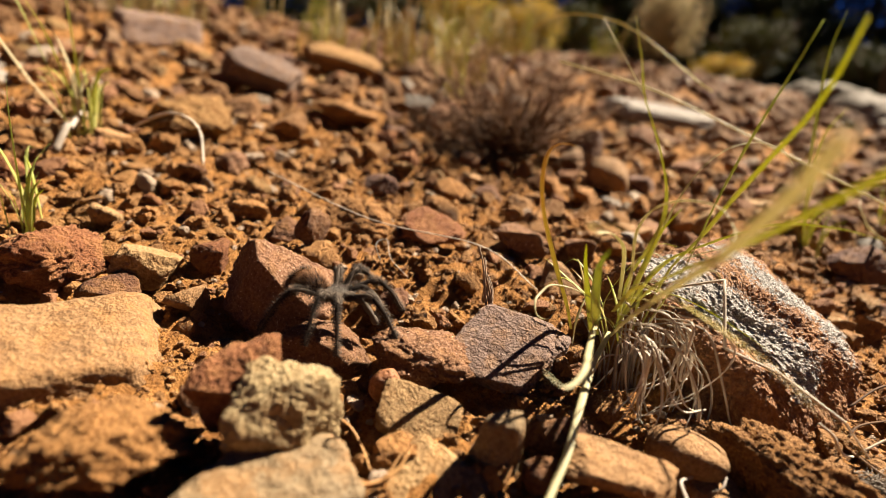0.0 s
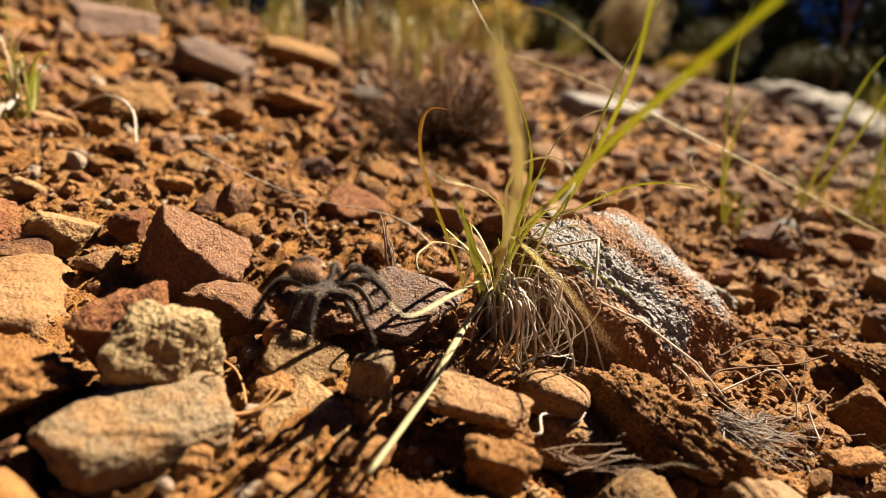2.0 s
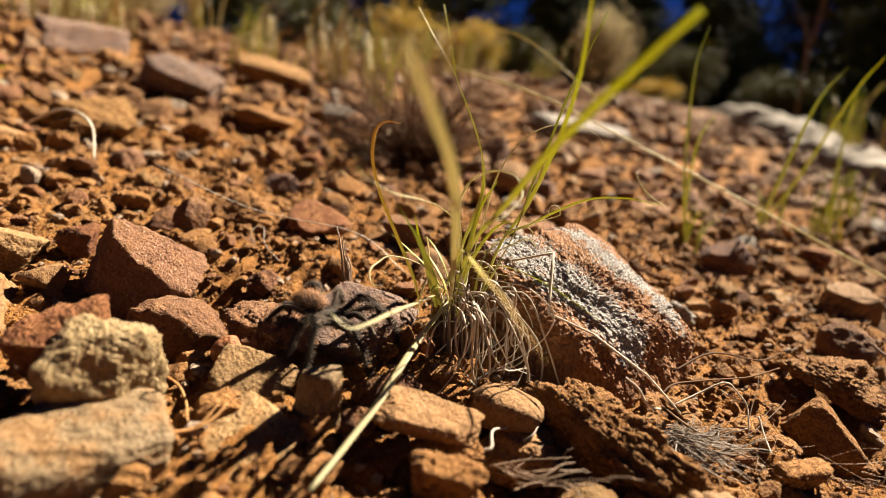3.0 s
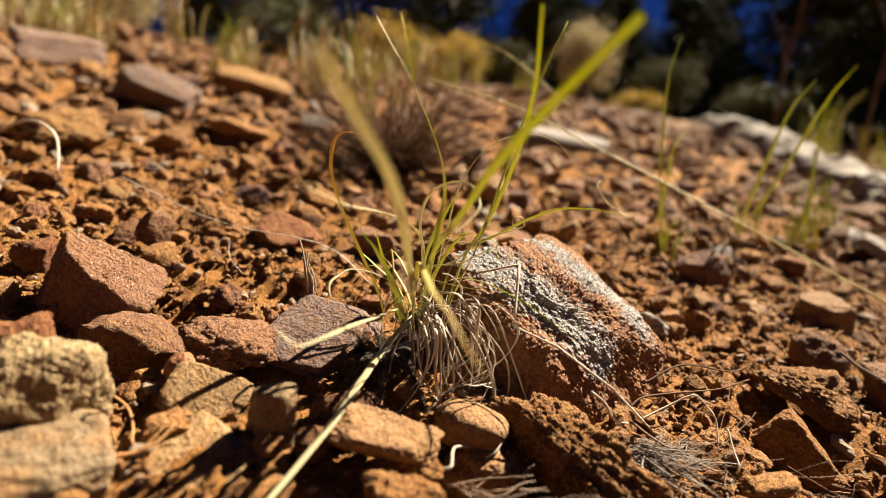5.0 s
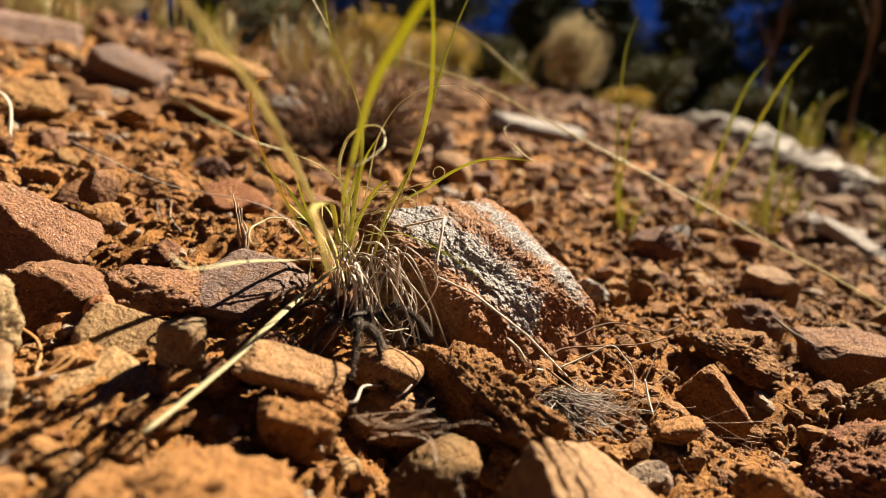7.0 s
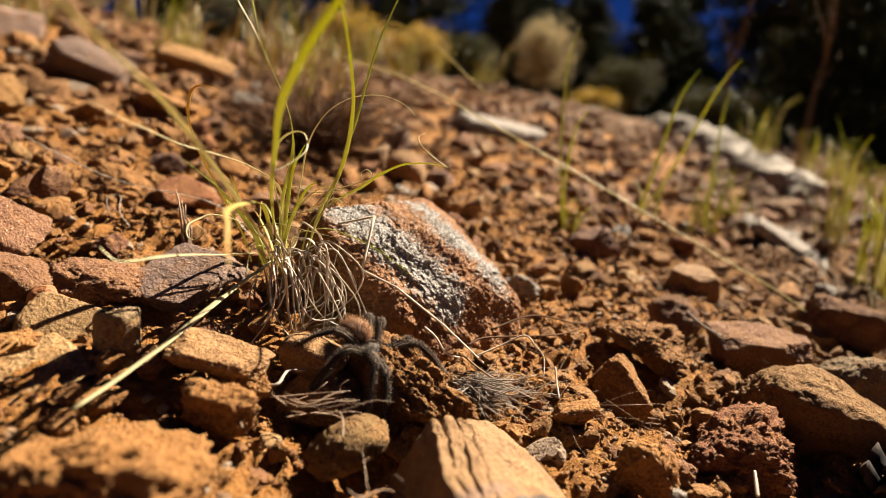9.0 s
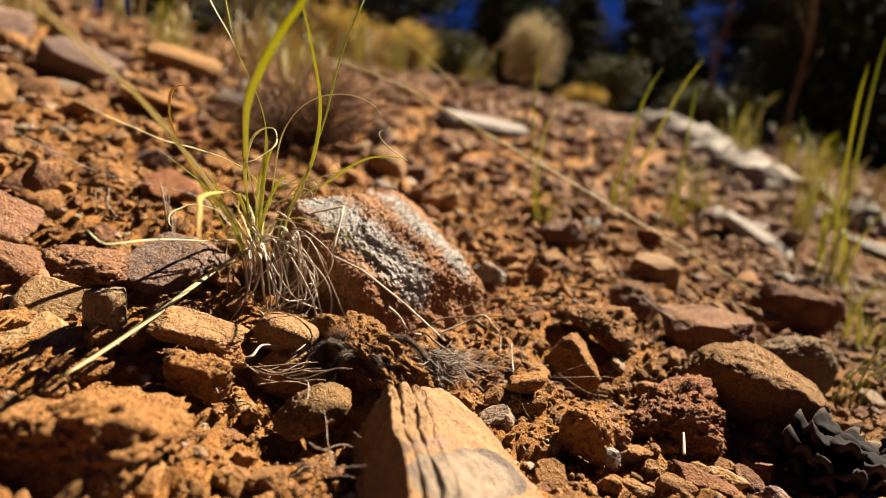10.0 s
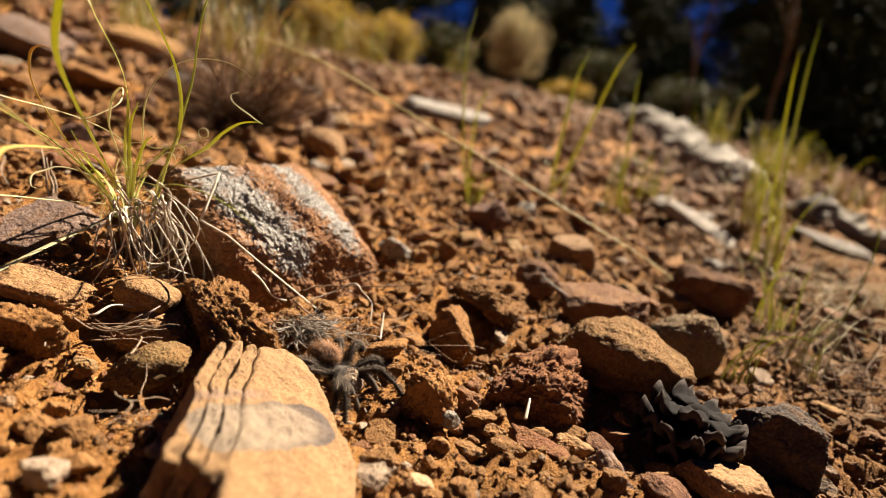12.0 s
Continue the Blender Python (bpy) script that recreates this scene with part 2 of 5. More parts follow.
def strata_mat():
    """Banded sandstone: orange-tan with a grey-violet patch bounded by a darker rim."""
    mat = bpy.data.materials.new("strata")
    nt, bsdf = links(mat)
    vec, _ = coords(nt)
    tc = nt.nodes.new("ShaderNodeTexCoord")
    broad, grain = noise_node(nt, vec, 45, 5, 0.6), noise_node(nt, vec, 480, 4, 0.65)
    col = ramp(nt, broad, [(0.3, (0.136, 0.061, 0.019)), (0.55, (0.200, 0.099, 0.035)), (0.75, (0.240, 0.133, 0.054))])
    col = mixc(nt, 0.45, col, ramp(nt, grain, [(0.34, (0.088, 0.042, 0.016)), (0.55, (0.248, 0.142, 0.058)), (0.72, (0.328, 0.208, 0.104))]))
    sep = nt.nodes.new("ShaderNodeSeparateXYZ")
    nt.links.new(tc.outputs["Object"], sep.inputs[0])
    wob = math_node(nt, "MULTIPLY", math_node(nt, "SUBTRACT", noise_node(nt, vec, 70, 4, 0.6), 0.5), 0.012)
    across = math_node(nt, "ADD", math_node(nt, "ADD", sep.outputs[1], math_node(nt, "MULTIPLY", sep.outputs[0], -0.7)), wob)
    along = math_node(nt, "ADD", sep.outputs[0], math_node(nt, "MULTIPLY", sep.outputs[1], 0.7))
    a = math_node(nt, "POWER", math_node(nt, "ABSOLUTE", math_node(nt, "MULTIPLY", math_node(nt, "ADD", across, 0.002), 46.0)), 3.0)
    b = math_node(nt, "POWER", math_node(nt, "ABSOLUTE", math_node(nt, "MULTIPLY", math_node(nt, "ADD", along, 0.004), 21.0)), 3.0)
    e = math_node(nt, "ADD", a, b)
    stain = ramp(nt, e, [(0.0, (0.75, 0.75, 0.75)), (0.9, (0.75, 0.75, 0.75)), (1.0, (0, 0, 0))])
    rim = math_node(nt, "MULTIPLY", ramp(nt, e, [(0.12, (0, 0, 0)), (0.7, (0.85, 0.85, 0.85)), (0.97, (0.85, 0.85, 0.85)), (1.0, (0, 0, 0))]), ramp(nt, math_node(nt, "MULTIPLY", along, 30.0), [(0.0, (0.25, 0.25, 0.25)), (0.8, (1, 1, 1))]))
    grey = ramp(nt, noise_node(nt, vec, 150, 4, 0.6), [(0.3, (0.096, 0.072, 0.056)), (0.5, (0.160, 0.124, 0.090)), (0.7, (0.216, 0.168, 0.120))])
    col = mixc(nt, stain, col, grey)
    col = mixc(nt, rim, col, (0.044, 0.027, 0.022))
    streak = ramp(nt, math_node(nt, "MULTIPLY", math_node(nt, "ABSOLUTE", math_node(nt, "ADD", across, -0.027)), 100.0), [(0.25, (0.55, 0.55, 0.55)), (0.65, (0, 0, 0))])
    streak = math_node(nt, "MULTIPLY", streak, ramp(nt, math_node(nt, "MULTIPLY", math_node(nt, "ADD", along, 0.03), 20.0), [(0.6, (1, 1, 1)), (0.95, (0, 0, 0))]))
    col = mixc(nt, streak, col, (0.14, 0.085, 0.068))
    nt.links.new(col, bsdf.inputs["Base Color"])
    bsdf.inputs["Roughness"].default_value = 0.85
    h = math_node(nt, "ADD", math_node(nt, "MULTIPLY", grain, 0.7), math_node(nt, "MULTIPLY", noise_node(nt, vec, 110, 4, 0.6), 0.9))
    bump(nt, h, bsdf, 0.003)
    MATS["strata"] = mat


strata_mat()


def plant_mat(name, base, tip, rough=0.55, trans=0.0, streak=900):
    """Grass and straw: colour runs from the foot to the tip along the 'along' attribute, with fine streaks."""
    mat = bpy.data.materials.new(name)
    nt, bsdf = links(mat)
    at = nt.nodes.new("ShaderNodeAttribute")
    at.attribute_name = "along"
    vec, rnd = coords(nt, True)
    mix = ramp(nt, math_node(nt, "ADD", at.outputs["Fac"], math_node(nt, "MULTIPLY", math_node(nt, "SUBTRACT", noise_node(nt, vec, 60, 3), 0.5), 0.5)), [(0.15, base), (0.85, tip)])
    col = mixc(nt, 0.22, mix, ramp(nt, noise_node(nt, vec, streak, 2), [(0.3, (0.25, 0.25, 0.25)), (0.7, (0.7, 0.7, 0.7))]), "OVERLAY")
    hsv = nt.nodes.new("ShaderNodeHueSaturation")
    mr = nt.nodes.new("ShaderNodeMapRange")
    mr.inputs[3].default_value, mr.inputs[4].default_value = 0.75, 1.2
    nt.links.new(rnd, mr.inputs[0])
    nt.links.new(mr.outputs[0], hsv.inputs["Value"])
    nt.links.new(col, hsv.inputs["Color"])
    nt.links.new(hsv.outputs[0], bsdf.inputs["Base Color"])
    bsdf.inputs["Roughness"].default_value = rough
    bsdf.inputs["Specular IOR Level"].default_value = 0.4 if trans else 0.12
    if trans:
        tr = nt.nodes.new("ShaderNodeBsdfTranslucent")
        nt.links.new(hsv.outputs[0], tr.inputs["Color"])
        mx = nt.nodes.new("ShaderNodeMixShader")
        mx.inputs[0].default_value = trans
        nt.links.new(bsdf.outputs[0], mx.inputs[1])
        nt.links.new(tr.outputs[0], mx.inputs[2])
        nt.links.new(mx.outputs[0], nt.nodes["Material Output"].inputs[0])
    MATS[name] = mat


plant_mat("green_blade", (0.40, 0.38, 0.13), (0.29, 0.34, 0.07), 0.45, 0.45)
plant_mat("yellow_blade", (0.42, 0.40, 0.13), (0.44, 0.45, 0.07), 0.45, 0.5)
plant_mat("straw_blade", (0.50, 0.45, 0.26), (0.54, 0.49, 0.29), 0.5, 0.45)
plant_mat("tan_blade", (0.43, 0.38, 0.11), (0.45, 0.28, 0.09), 0.5, 0.45)
plant_mat("root_straw", (0.36, 0.30, 0.235), (0.56, 0.50, 0.41), 0.7, 0.0)
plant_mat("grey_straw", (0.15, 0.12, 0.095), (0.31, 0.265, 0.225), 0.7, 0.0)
plant_mat("dry_grass", (0.312, 0.234, 0.117), (0.429, 0.335, 0.179), 0.6, 0.3)
plant_mat("brush_twig", (0.055, 0.028, 0.015), (0.13, 0.072, 0.038), 0.8, 0.0)
plant_mat("twig", (0.172, 0.109, 0.070), (0.281, 0.211, 0.156), 0.8, 0.0)
plant_mat("orange_needle", (0.390, 0.187, 0.062), (0.437, 0.234, 0.086), 0.6, 0.2)
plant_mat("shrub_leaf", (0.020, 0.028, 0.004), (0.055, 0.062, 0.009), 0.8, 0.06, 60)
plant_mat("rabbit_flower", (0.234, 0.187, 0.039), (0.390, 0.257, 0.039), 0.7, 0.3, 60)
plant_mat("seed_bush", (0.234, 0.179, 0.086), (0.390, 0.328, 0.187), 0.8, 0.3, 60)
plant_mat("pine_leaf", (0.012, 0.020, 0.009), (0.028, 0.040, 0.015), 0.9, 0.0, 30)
plant_mat("bark", (0.08, 0.055, 0.04), (0.14, 0.10, 0.075), 0.9, 0.0, 40)
plant_mat("log_wood", (0.12, 0.10, 0.08), (0.24, 0.205, 0.17), 0.85, 0.0, 120)
# dark old cone; the shade of the ochre stone is put into this colour too
plant_mat("cone_scale", (0.006, 0.004, 0.004), (0.040, 0.030, 0.026), 0.9, 0.0, 500)
plant_mat("spider_leg", (0.020, 0.014, 0.011), (0.105, 0.080, 0.062), 0.85, 0.0, 1500)
plant_mat("spider_carapace", (0.03, 0.025, 0.022), (0.085, 0.072, 0.062), 0.85, 0.0, 1500)
plant_mat("spider_abdomen", (0.02, 0.013, 0.01), (0.05, 0.03, 0.02), 0.7, 0.0, 1500)
plant_mat("rust_hair", (0.040, 0.015, 0.007), (0.30, 0.13, 0.045), 0.6, 0.2, 1500)
plant_mat("dark_hair", (0.02, 0.015, 0.012), (0.10, 0.08, 0.068), 0.85, 0.0, 1500)

# ---- geometry helpers ----
rng = np.random.default_rng(7)


def lattice(ix, iy, iz):
    n = (ix * 73856093) ^ (iy * 19349663) ^ (iz * 83492791)
    n = (n ^ (n >> 13)) & 0x7FFFFFFF
    n = (n * ((n * n * 15731 + 789221) & 0x7FFFFFFF) + 1376312589) & 0x7FFFFFFF
    return n / 1073741824.0 - 1.0


def vnoise(p):
    """Smooth value noise in -1..1 for an array of points."""
    i = np.floor(p).astype(np.int64)
    f = p - i
    f = f * f * (3 - 2 * f)
    out = 0
    for dx in (0, 1):
        for dy in (0, 1):
            for dz in (0, 1):
                w = (f[:, 0] if dx else 1 - f[:, 0]) * (f[:, 1] if dy else 1 - f[:, 1]) * (f[:, 2] if dz else 1 - f[:, 2])
                out = out + w * lattice(i[:, 0] + dx, i[:, 1] + dy, i[:, 2] + dz)
    return out


def fbm(p, octaves=4, gain=0.5):
    a, out = 1.0, 0
    for _ in range(octaves):
        out = out + a * vnoise(p)
        p, a = p * 2.03 + 11.7, a * gain
    return out


_ico = {}


def ico(level):
    if level not in _ico:
        bm = bmesh.new()
        bmesh.ops.create_icosphere(bm, subdivisions=level, radius=1)
        v = np.array([x.co[:] for x in bm.verts])
        f = np.array([[x.index for x in q.verts] for q in bm.faces])
        bm.free()
        _ico[level] = v / np.linalg.norm(v, axis=1)[:, None], f
    return _ico[level]


def mesh_of(name, verts, faces, mat, along=None, smooth=True):
    me = bpy.data.meshes.new(name)
    verts = np.asarray(verts, float)
    me.from_pydata(verts.tolist(), [], faces.tolist() if hasattr(faces, "tolist") else faces)
    me.materials.append(MATS[mat])
    if smooth:
        me.polygons.foreach_set("use_smooth", np.ones(len(me.polygons), bool))
    if along is not None:
        a = me.attributes.new("along", "FLOAT", "POINT")
        a.data.foreach_set("value", np.asarray(along, np.float32))
    me.update()
    return me


def part(name, me, parent, label=""):
    ob = new(name, me)
    ob.parent = parent
    return tagged(ob, label)


SHAPES = {  # facet sharpness, number of random facets, nearest facet, broad wear, fine wear, pits
    "ang": (30, 10, 0.52, 0.06, 0.044, 0.018),
    "slab": (24, 8, 0.62, 0.05, 0.026, 0.008),
    "clod": (9, 12, 0.60, 0.17, 0.095, 0.035),
    "peb": (5, 8, 0.62, 0.05, 0.008, 0.0),
    "lump": (5, 16, 0.90, 0.08, 0.034, 0.014),
    "round": (7, 9, 0.62, 0.10, 0.045, 0.020),
}


def stone_verts(kind, seed, level, w, d, h, facets=()):
    """A stone: a sphere cut by random planes, worn by noise, brought to its width, depth and height."""
    sharp, cuts, near, wear, fine, pits = SHAPES[kind]
    r = np.random.default_rng(seed)
    p, f = ico(level)
    n = r.normal(size=(cuts, 3))
    n /= np.linalg.norm(n, axis=1)[:, None]
    dist = r.uniform(near, 1.0, cuts)
    if kind in ("slab", "peb"):
        box = np.vstack([np.eye(3), -np.eye(3)]) + r.normal(size=(6, 3)) * 0.16
        n, dist = np.vstack([n, box]), np.r_[dist * 1.25, r.uniform(0.72, 0.85, 6)]
    for *way, reach in facets:
        n, dist = np.vstack([n, way]), np.r_[dist, reach]
    n /= np.linalg.norm(n, axis=1)[:, None]
    q = np.maximum(p @ n.T, 0) / dist
    v = p * (((q**sharp).sum(1) + 0.8**sharp) ** (-1 / sharp))[:, None]
    lo, hi = v.min(0), v.max(0)
    v = (v - (lo + hi) / 2) / ((hi - lo) / 2)
    worn = wear * fbm(v * 1.6 + seed * 3.1, 3) + fine * (fbm(v * 5.0 + seed, 3, 0.62) + 0.8 * np.abs(fbm(v * 17 + seed, 4, 0.62)) - 0.3)
    if pits:
        worn = worn - pits * np.maximum(0, fbm(v * 24 + seed * 1.7, 2) - 0.3)
    v = v * (1 + worn[:, None])
    return v * np.array([w, d, h]) / 2, f


GX, GY, G0 = -0.152, 0.196, -0.0665  # the hillside: falls to the right, climbs ahead
SLOPE = Matrix.Rotation(Vector((0, 0, 1)).angle(Vector((-GX, -GY, 1))), 4, Vector((0, 0, 1)).cross(Vector((-GX, -GY, 1))).normalized())


def hill(x, y):
    """The bare slope, which bends over into a crest about three metres off and then runs level."""
    x, y = np.asarray(x, float), np.asarray(y, float)
    r = np.hypot(x, y)
    far = np.maximum(r - 2.2, 0)
    z = GX * x + GY * y + G0
    k = 1 / (1 + (far / 3.5) ** 2)
    return z * k + (1 - k) * (0.32 - 0.004 * r) - 0.07 * far * k


HOLLOWS = [(-0.086, 0.325, 0.040, 0.030), (-0.108, 0.362, 0.034, 0.016), (-0.202, 0.370, 0.034, 0.012), (0.344, 0.286, 0.034, 0.024), (0.388, 0.224, 0.048, 0.022), (0.560, 0.312, 0.040, 0.026), (0.475, 0.258, 0.044, 0.012), (0.448, 0.392, 0.034, 0.012), (0.140, 0.250, 0.034, 0.022), (0.152, 0.190, 0.036, 0.014)]  # x, y, reach, depth


def ground_z(x, y):
    """Height of the soil: the slope, its lumps, and hollows washed out round the larger stones."""
    x, y = np.asarray(x, float), np.asarray(y, float)
    p = np.stack([x, y, np.zeros_like(x)], -1).reshape(-1, 3)
    off = np.hypot(np.maximum(np.abs(x - 0.25) - 0.8, 0), np.maximum(np.abs(y - 0.4) - 0.6, 0))
    near = np.exp(-((off / 0.6) ** 2))
    lumps = 0.012 * fbm(p * 16, 3).reshape(x.shape) + 0.0080 * (0.7 - np.abs(fbm(p * 44 + 5, 3, 0.55))).reshape(x.shape) + 0.0030 * (0.5 - np.abs(fbm(p * 130 + 8, 3, 0.6))).reshape(x.shape) - 0.005
    wide = 0.05 * fbm(p * 1.1 + 3, 2).reshape(x.shape) * np.clip((np.hypot(x, y) - 0.9) / 2, 0, 1)
    washed = sum(d * np.exp(-((x - a) ** 2 + (y - b) ** 2) / (r * r)) for a, b, r, d in HOLLOWS)
    return hill(x, y) + lumps * near + wide - washed


def make_ground():
    def axis(dense_lo, dense_hi, step, reach, n):
        core = np.arange(dense_lo, dense_hi, step)
        out = np.geomspace(step, reach, n).cumsum()
        out = out / out[-1] * reach
        return np.r_[(dense_lo - out)[::-1], core, dense_hi - step + out]
    xs, ys = axis(-0.50, 1.00, 0.003, 400, 90), axis(-0.16, 0.95, 0.003, 400, 90)
    X, Y = np.meshgrid(xs, ys)
    Z = ground_z(X, Y)
    v = np.stack([X, Y, Z], -1).reshape(-1, 3)
    nx, ny = len(xs), len(ys)
    i = (np.arange(ny - 1)[:, None] * nx + np.arange(nx - 1)).ravel()
    f = np.stack([i, i + 1, i + nx + 1, i + nx], -1)
    ob = new("ground", mesh_of("ground", v, f, "soil"))
    tagged(ob, "orange-brown dry stony soil on a hillside", "ground", kind="structure")


make_ground()

FOOT = []  # places that stones cover: x, y, radius


def stone(name, x, y, z, w, d, h, turn, kind, mat, seed, label, tip=(0, 0), level=0, facets=()):
    level = level or (6 if w > 0.045 and y < 0.45 else 5 if w > 0.03 else 4)
    v, f = stone_verts(kind, seed, level, w, d, h, facets)
    ob = new(name, mesh_of(name, v, f, mat))
    ob.matrix_basis = Matrix.Translation((x, y, z)) @ SLOPE @ pose(0, 0, 0, tip[0], tip[1], turn)
    FOOT.append((x, y, 0.42 * min(w, d) + 0.1 * max(w, d)))
    return tagged(ob, label, "clod" if name == "clod" else "stone")


# ---- stones, each at its place ----
stone("rock", -0.212, 0.284, 0.009, 0.150, 0.100, 0.060, 29, "slab", "sand_tan", 1, "flat tan sandstone slab with a dark cracked front edge", (3, 6), 0, [(0, 0, 1, 0.7), (0.1, -1, 0.25, 0.72), (0.9, -0.3, 0.3, 0.85)])
stone("clod", -0.149, 0.215, 0.009, 0.073, 0.051, 0.032, 35, "clod", "clod", 2, "orange crumbly clod of dry soil under a slab")
stone("rock", -0.096, 0.240, 0.018, 0.047, 0.033, 0.054, 42, "ang", "rust", 3, "rust-red rough stone beside a pale yellow one")
stone("rock", -0.073, 0.232, 0.011, 0.053, 0.037, 0.051, 23, "ang", "yellow", 4, "pale yellow coarse sandstone lump", (0, 0), 0, [(0.1, -0.7, 0.7, 0.62), (0, 0, 1, 0.7)])
stone("rock", -0.074, 0.202, -0.014, 0.078, 0.048, 0.034, 37, "slab", "greytan", 5, "smooth grey and tan stone with rounded edges", (4, 0), 0, [(0, -0.1, 1, 0.7), (0, -1, 0.3, 0.8)])
stone("rock", -0.105, 0.362, 0.036, 0.074, 0.066, 0.066, 32, "ang", "pink", 6, "pinkish coarse-grained wedge of sandstone", (0, 0), 0, [(0.45, -0.5, 0.75, 0.55), (-0.3, -0.9, 0.2, 0.75)])
stone("rock", -0.082, 0.331, -0.004, 0.069, 0.048, 0.051, 13, "ang", "pinkbrown", 7, "pink-brown pitted stone beside a red pebble")
stone("pebble", -0.032, 0.284, 0.001, 0.017, 0.012, 0.021, 18, "peb", "redpeb", 8, "smooth orange-red pebble beside stones")
stone("rock", -0.013, 0.266, -0.008, 0.044, 0.034, 0.014, -8, "slab", "yellowtan", 9, "thin yellowish flake of stone in grass shadow", (18, 6))
stone("rock", 0.028, 0.240, -0.008, 0.024, 0.019, 0.040, 38, "slab", "olive", 10, "grey-olive tilted flake striped with shadow")
stone("rock", -0.007, 0.227, -0.019, 0.044, 0.048, 0.011, 46, "slab", "yellowtan", 11, "tan layered wedge of stone", (4, -14))
stone("rock", 0.039, 0.322, 0.004, 0.064, 0.060, 0.018, -32, "slab", "purple", 12, "purple-brown flat stone striped by grass shadows", (20, -6), 0, [(0, 0, 1, 0.5)])
stone("rock", 0.063, 0.258, -0.018, 0.045, 0.030, 0.034, 4, "ang", "darkred", 13, "dark red stone under the grass tuft")
stone("rock", 0.082, 0.231, -0.015, 0.054, 0.027, 0.016, -7, "slab", "tan", 14, "smooth tan bar-shaped stone", (6, 5), 0, [(0.1, 0, 1, 0.55), (0, -1, -0.35, 0.62), (0.9, -0.4, 0.3, 0.8)])
stone("pebble", 0.128, 0.264, -0.027, 0.042, 0.029, 0.023, -9, "peb", "tan", 15, "smooth tan oval pebble on soil")
stone("rock", -0.258, 0.358, 0.055, 0.064, 0.057, 0.036, 36, "clod", "rust", 16, "rust-brown coarse lump of stone")
stone("rock", -0.202, 0.373, 0.046, 0.049, 0.034, 0.036, 54, "ang", "yellowtan", 17, "tan angular stone with flat faces")
stone("rock", -0.168, 0.396, 0.045, 0.027, 0.022, 0.025, 23, "ang", "rust", 18, "small red-brown stone on soil")
stone("rock", -0.211, 0.342, 0.038, 0.037, 0.030, 0.016, 32, "ang", "darkred", 19, "small dark red-brown stone")
stone("rock", -0.163, 0.342, 0.032, 0.029, 0.026, 0.021, 36, "ang", "tan", 20, "small tan stone on soil")
stone("clod", -0.076, 0.497, 0.053, 0.058, 0.058, 0.031, 9, "clod", "clod", 21, "orange clod of dry soil")
stone("rock", -0.009, 0.496, 0.042, 0.057, 0.057, 0.031, 21, "ang", "rust", 22, "reddish broken stone half sunk in soil")
stone("rock", 0.071, 0.499, 0.031, 0.045, 0.036, 0.031, 2, "ang", "pink", 23, "pinkish block of stone with a flat top")
stone("rock", -0.106, 0.452, 0.054, 0.032, 0.012, 0.036, 43, "ang", "pinkbrown", 24, "thin grey shard of stone standing on edge")
stone("rock", -0.322, 1.047, 0.212, 0.135, 0.085, 0.056, -14, "slab", "purple", 25, "purple-grey boulder with white specks", (0, 12), 5, [(0.2, -0.5, 0.8, 0.7), (0.3, -0.9, -0.3, 0.6)])
stone("rock", -0.234, 1.370, 0.256, 0.174, 0.174, 0.056, 10, "slab", "ochre", 26, "flat ochre stone on the slope")
stone("rock", -0.636, 1.344, 0.317, 0.177, 0.177, 0.069, 35, "slab", "purple", 27, "flat grey stone at the foot of dry grass")
stone("rock", -0.306, 0.703, 0.135, 0.089, 0.080, 0.052, 24, "clod", "ochre", 28, "rounded ochre stone on the slope")
stone("rock", -0.143, 0.868, 0.140, 0.089, 0.080, 0.043, 24, "ang", "clod", 29, "orange stone with a peaked top")
stone("rock", -0.040, 0.972, 0.146, 0.057, 0.040, 0.048, 22, "ang", "pale", 30, "pale angular stone on soil")
stone("pebble", 0.220, 0.756, 0.063, 0.056, 0.050, 0.044, -16, "peb", "tan", 31, "round tan pebble on soil")
stone("rock", 0.203, 0.830, 0.087, 0.053, 0.037, 0.065, -4, "ang", "purple", 32, "purple-grey rounded stone on soil")
stone("rock", 0.482, 1.304, 0.136, 0.223, 0.179, 0.032, -9, "slab", "pale", 33, "pale grey flat slab of stone")
stone("rock", 0.830, 0.736, -0.036, 0.150, 0.060, 0.022, -18, "slab", "pale", 34, "narrow pale grey slab of stone", (10, 20))
stone("rock", 1.156, 0.811, -0.074, 0.178, 0.062, 0.026, -73, "ang", "pale", 35, "pale weathered slab beside green grass")
stone("rock", 0.446, 0.400, -0.050, 0.044, 0.034, 0.036, -30, "round", "pinkbrown", 36, "purple-brown rounded stone on soil")
stone("rock", 0.495, 0.352, -0.066, 0.084, 0.052, 0.040, -15, "slab", "pinkbrown", 37, "reddish block of stone with a flat top", (0, -9), 0, [(0, 0, 1, 0.55), (0, -1, -0.15, 0.7), (1, -0.1, 0, 0.8)])
stone("rock", 0.514, 0.486, -0.042, 0.056, 0.046, 0.036, 6, "slab", "tan", 38, "tan block of stone with a dark front", (0, -6), 0, [(0, 0, 1, 0.6), (0, -1, -0.1, 0.7)])
stone("rock", 0.659, 0.431, -0.065, 0.084, 0.050, 0.044, -14, "slab", "darkred", 39, "dark rusty slab of stone on soil", (-12, 6))
stone("rock", 0.475, 0.262, -0.080, 0.098, 0.068, 0.068, -28, "lump", "ochre", 40, "large rounded ochre stone on soil", (0, 2), 0, [(0, -1, -0.3, 0.8)])
stone("rock", 0.562, 0.314, -0.086, 0.070, 0.045, 0.066, -14, "lump", "olive", 41, "grey-yellow rounded stone on soil", (0, 18))
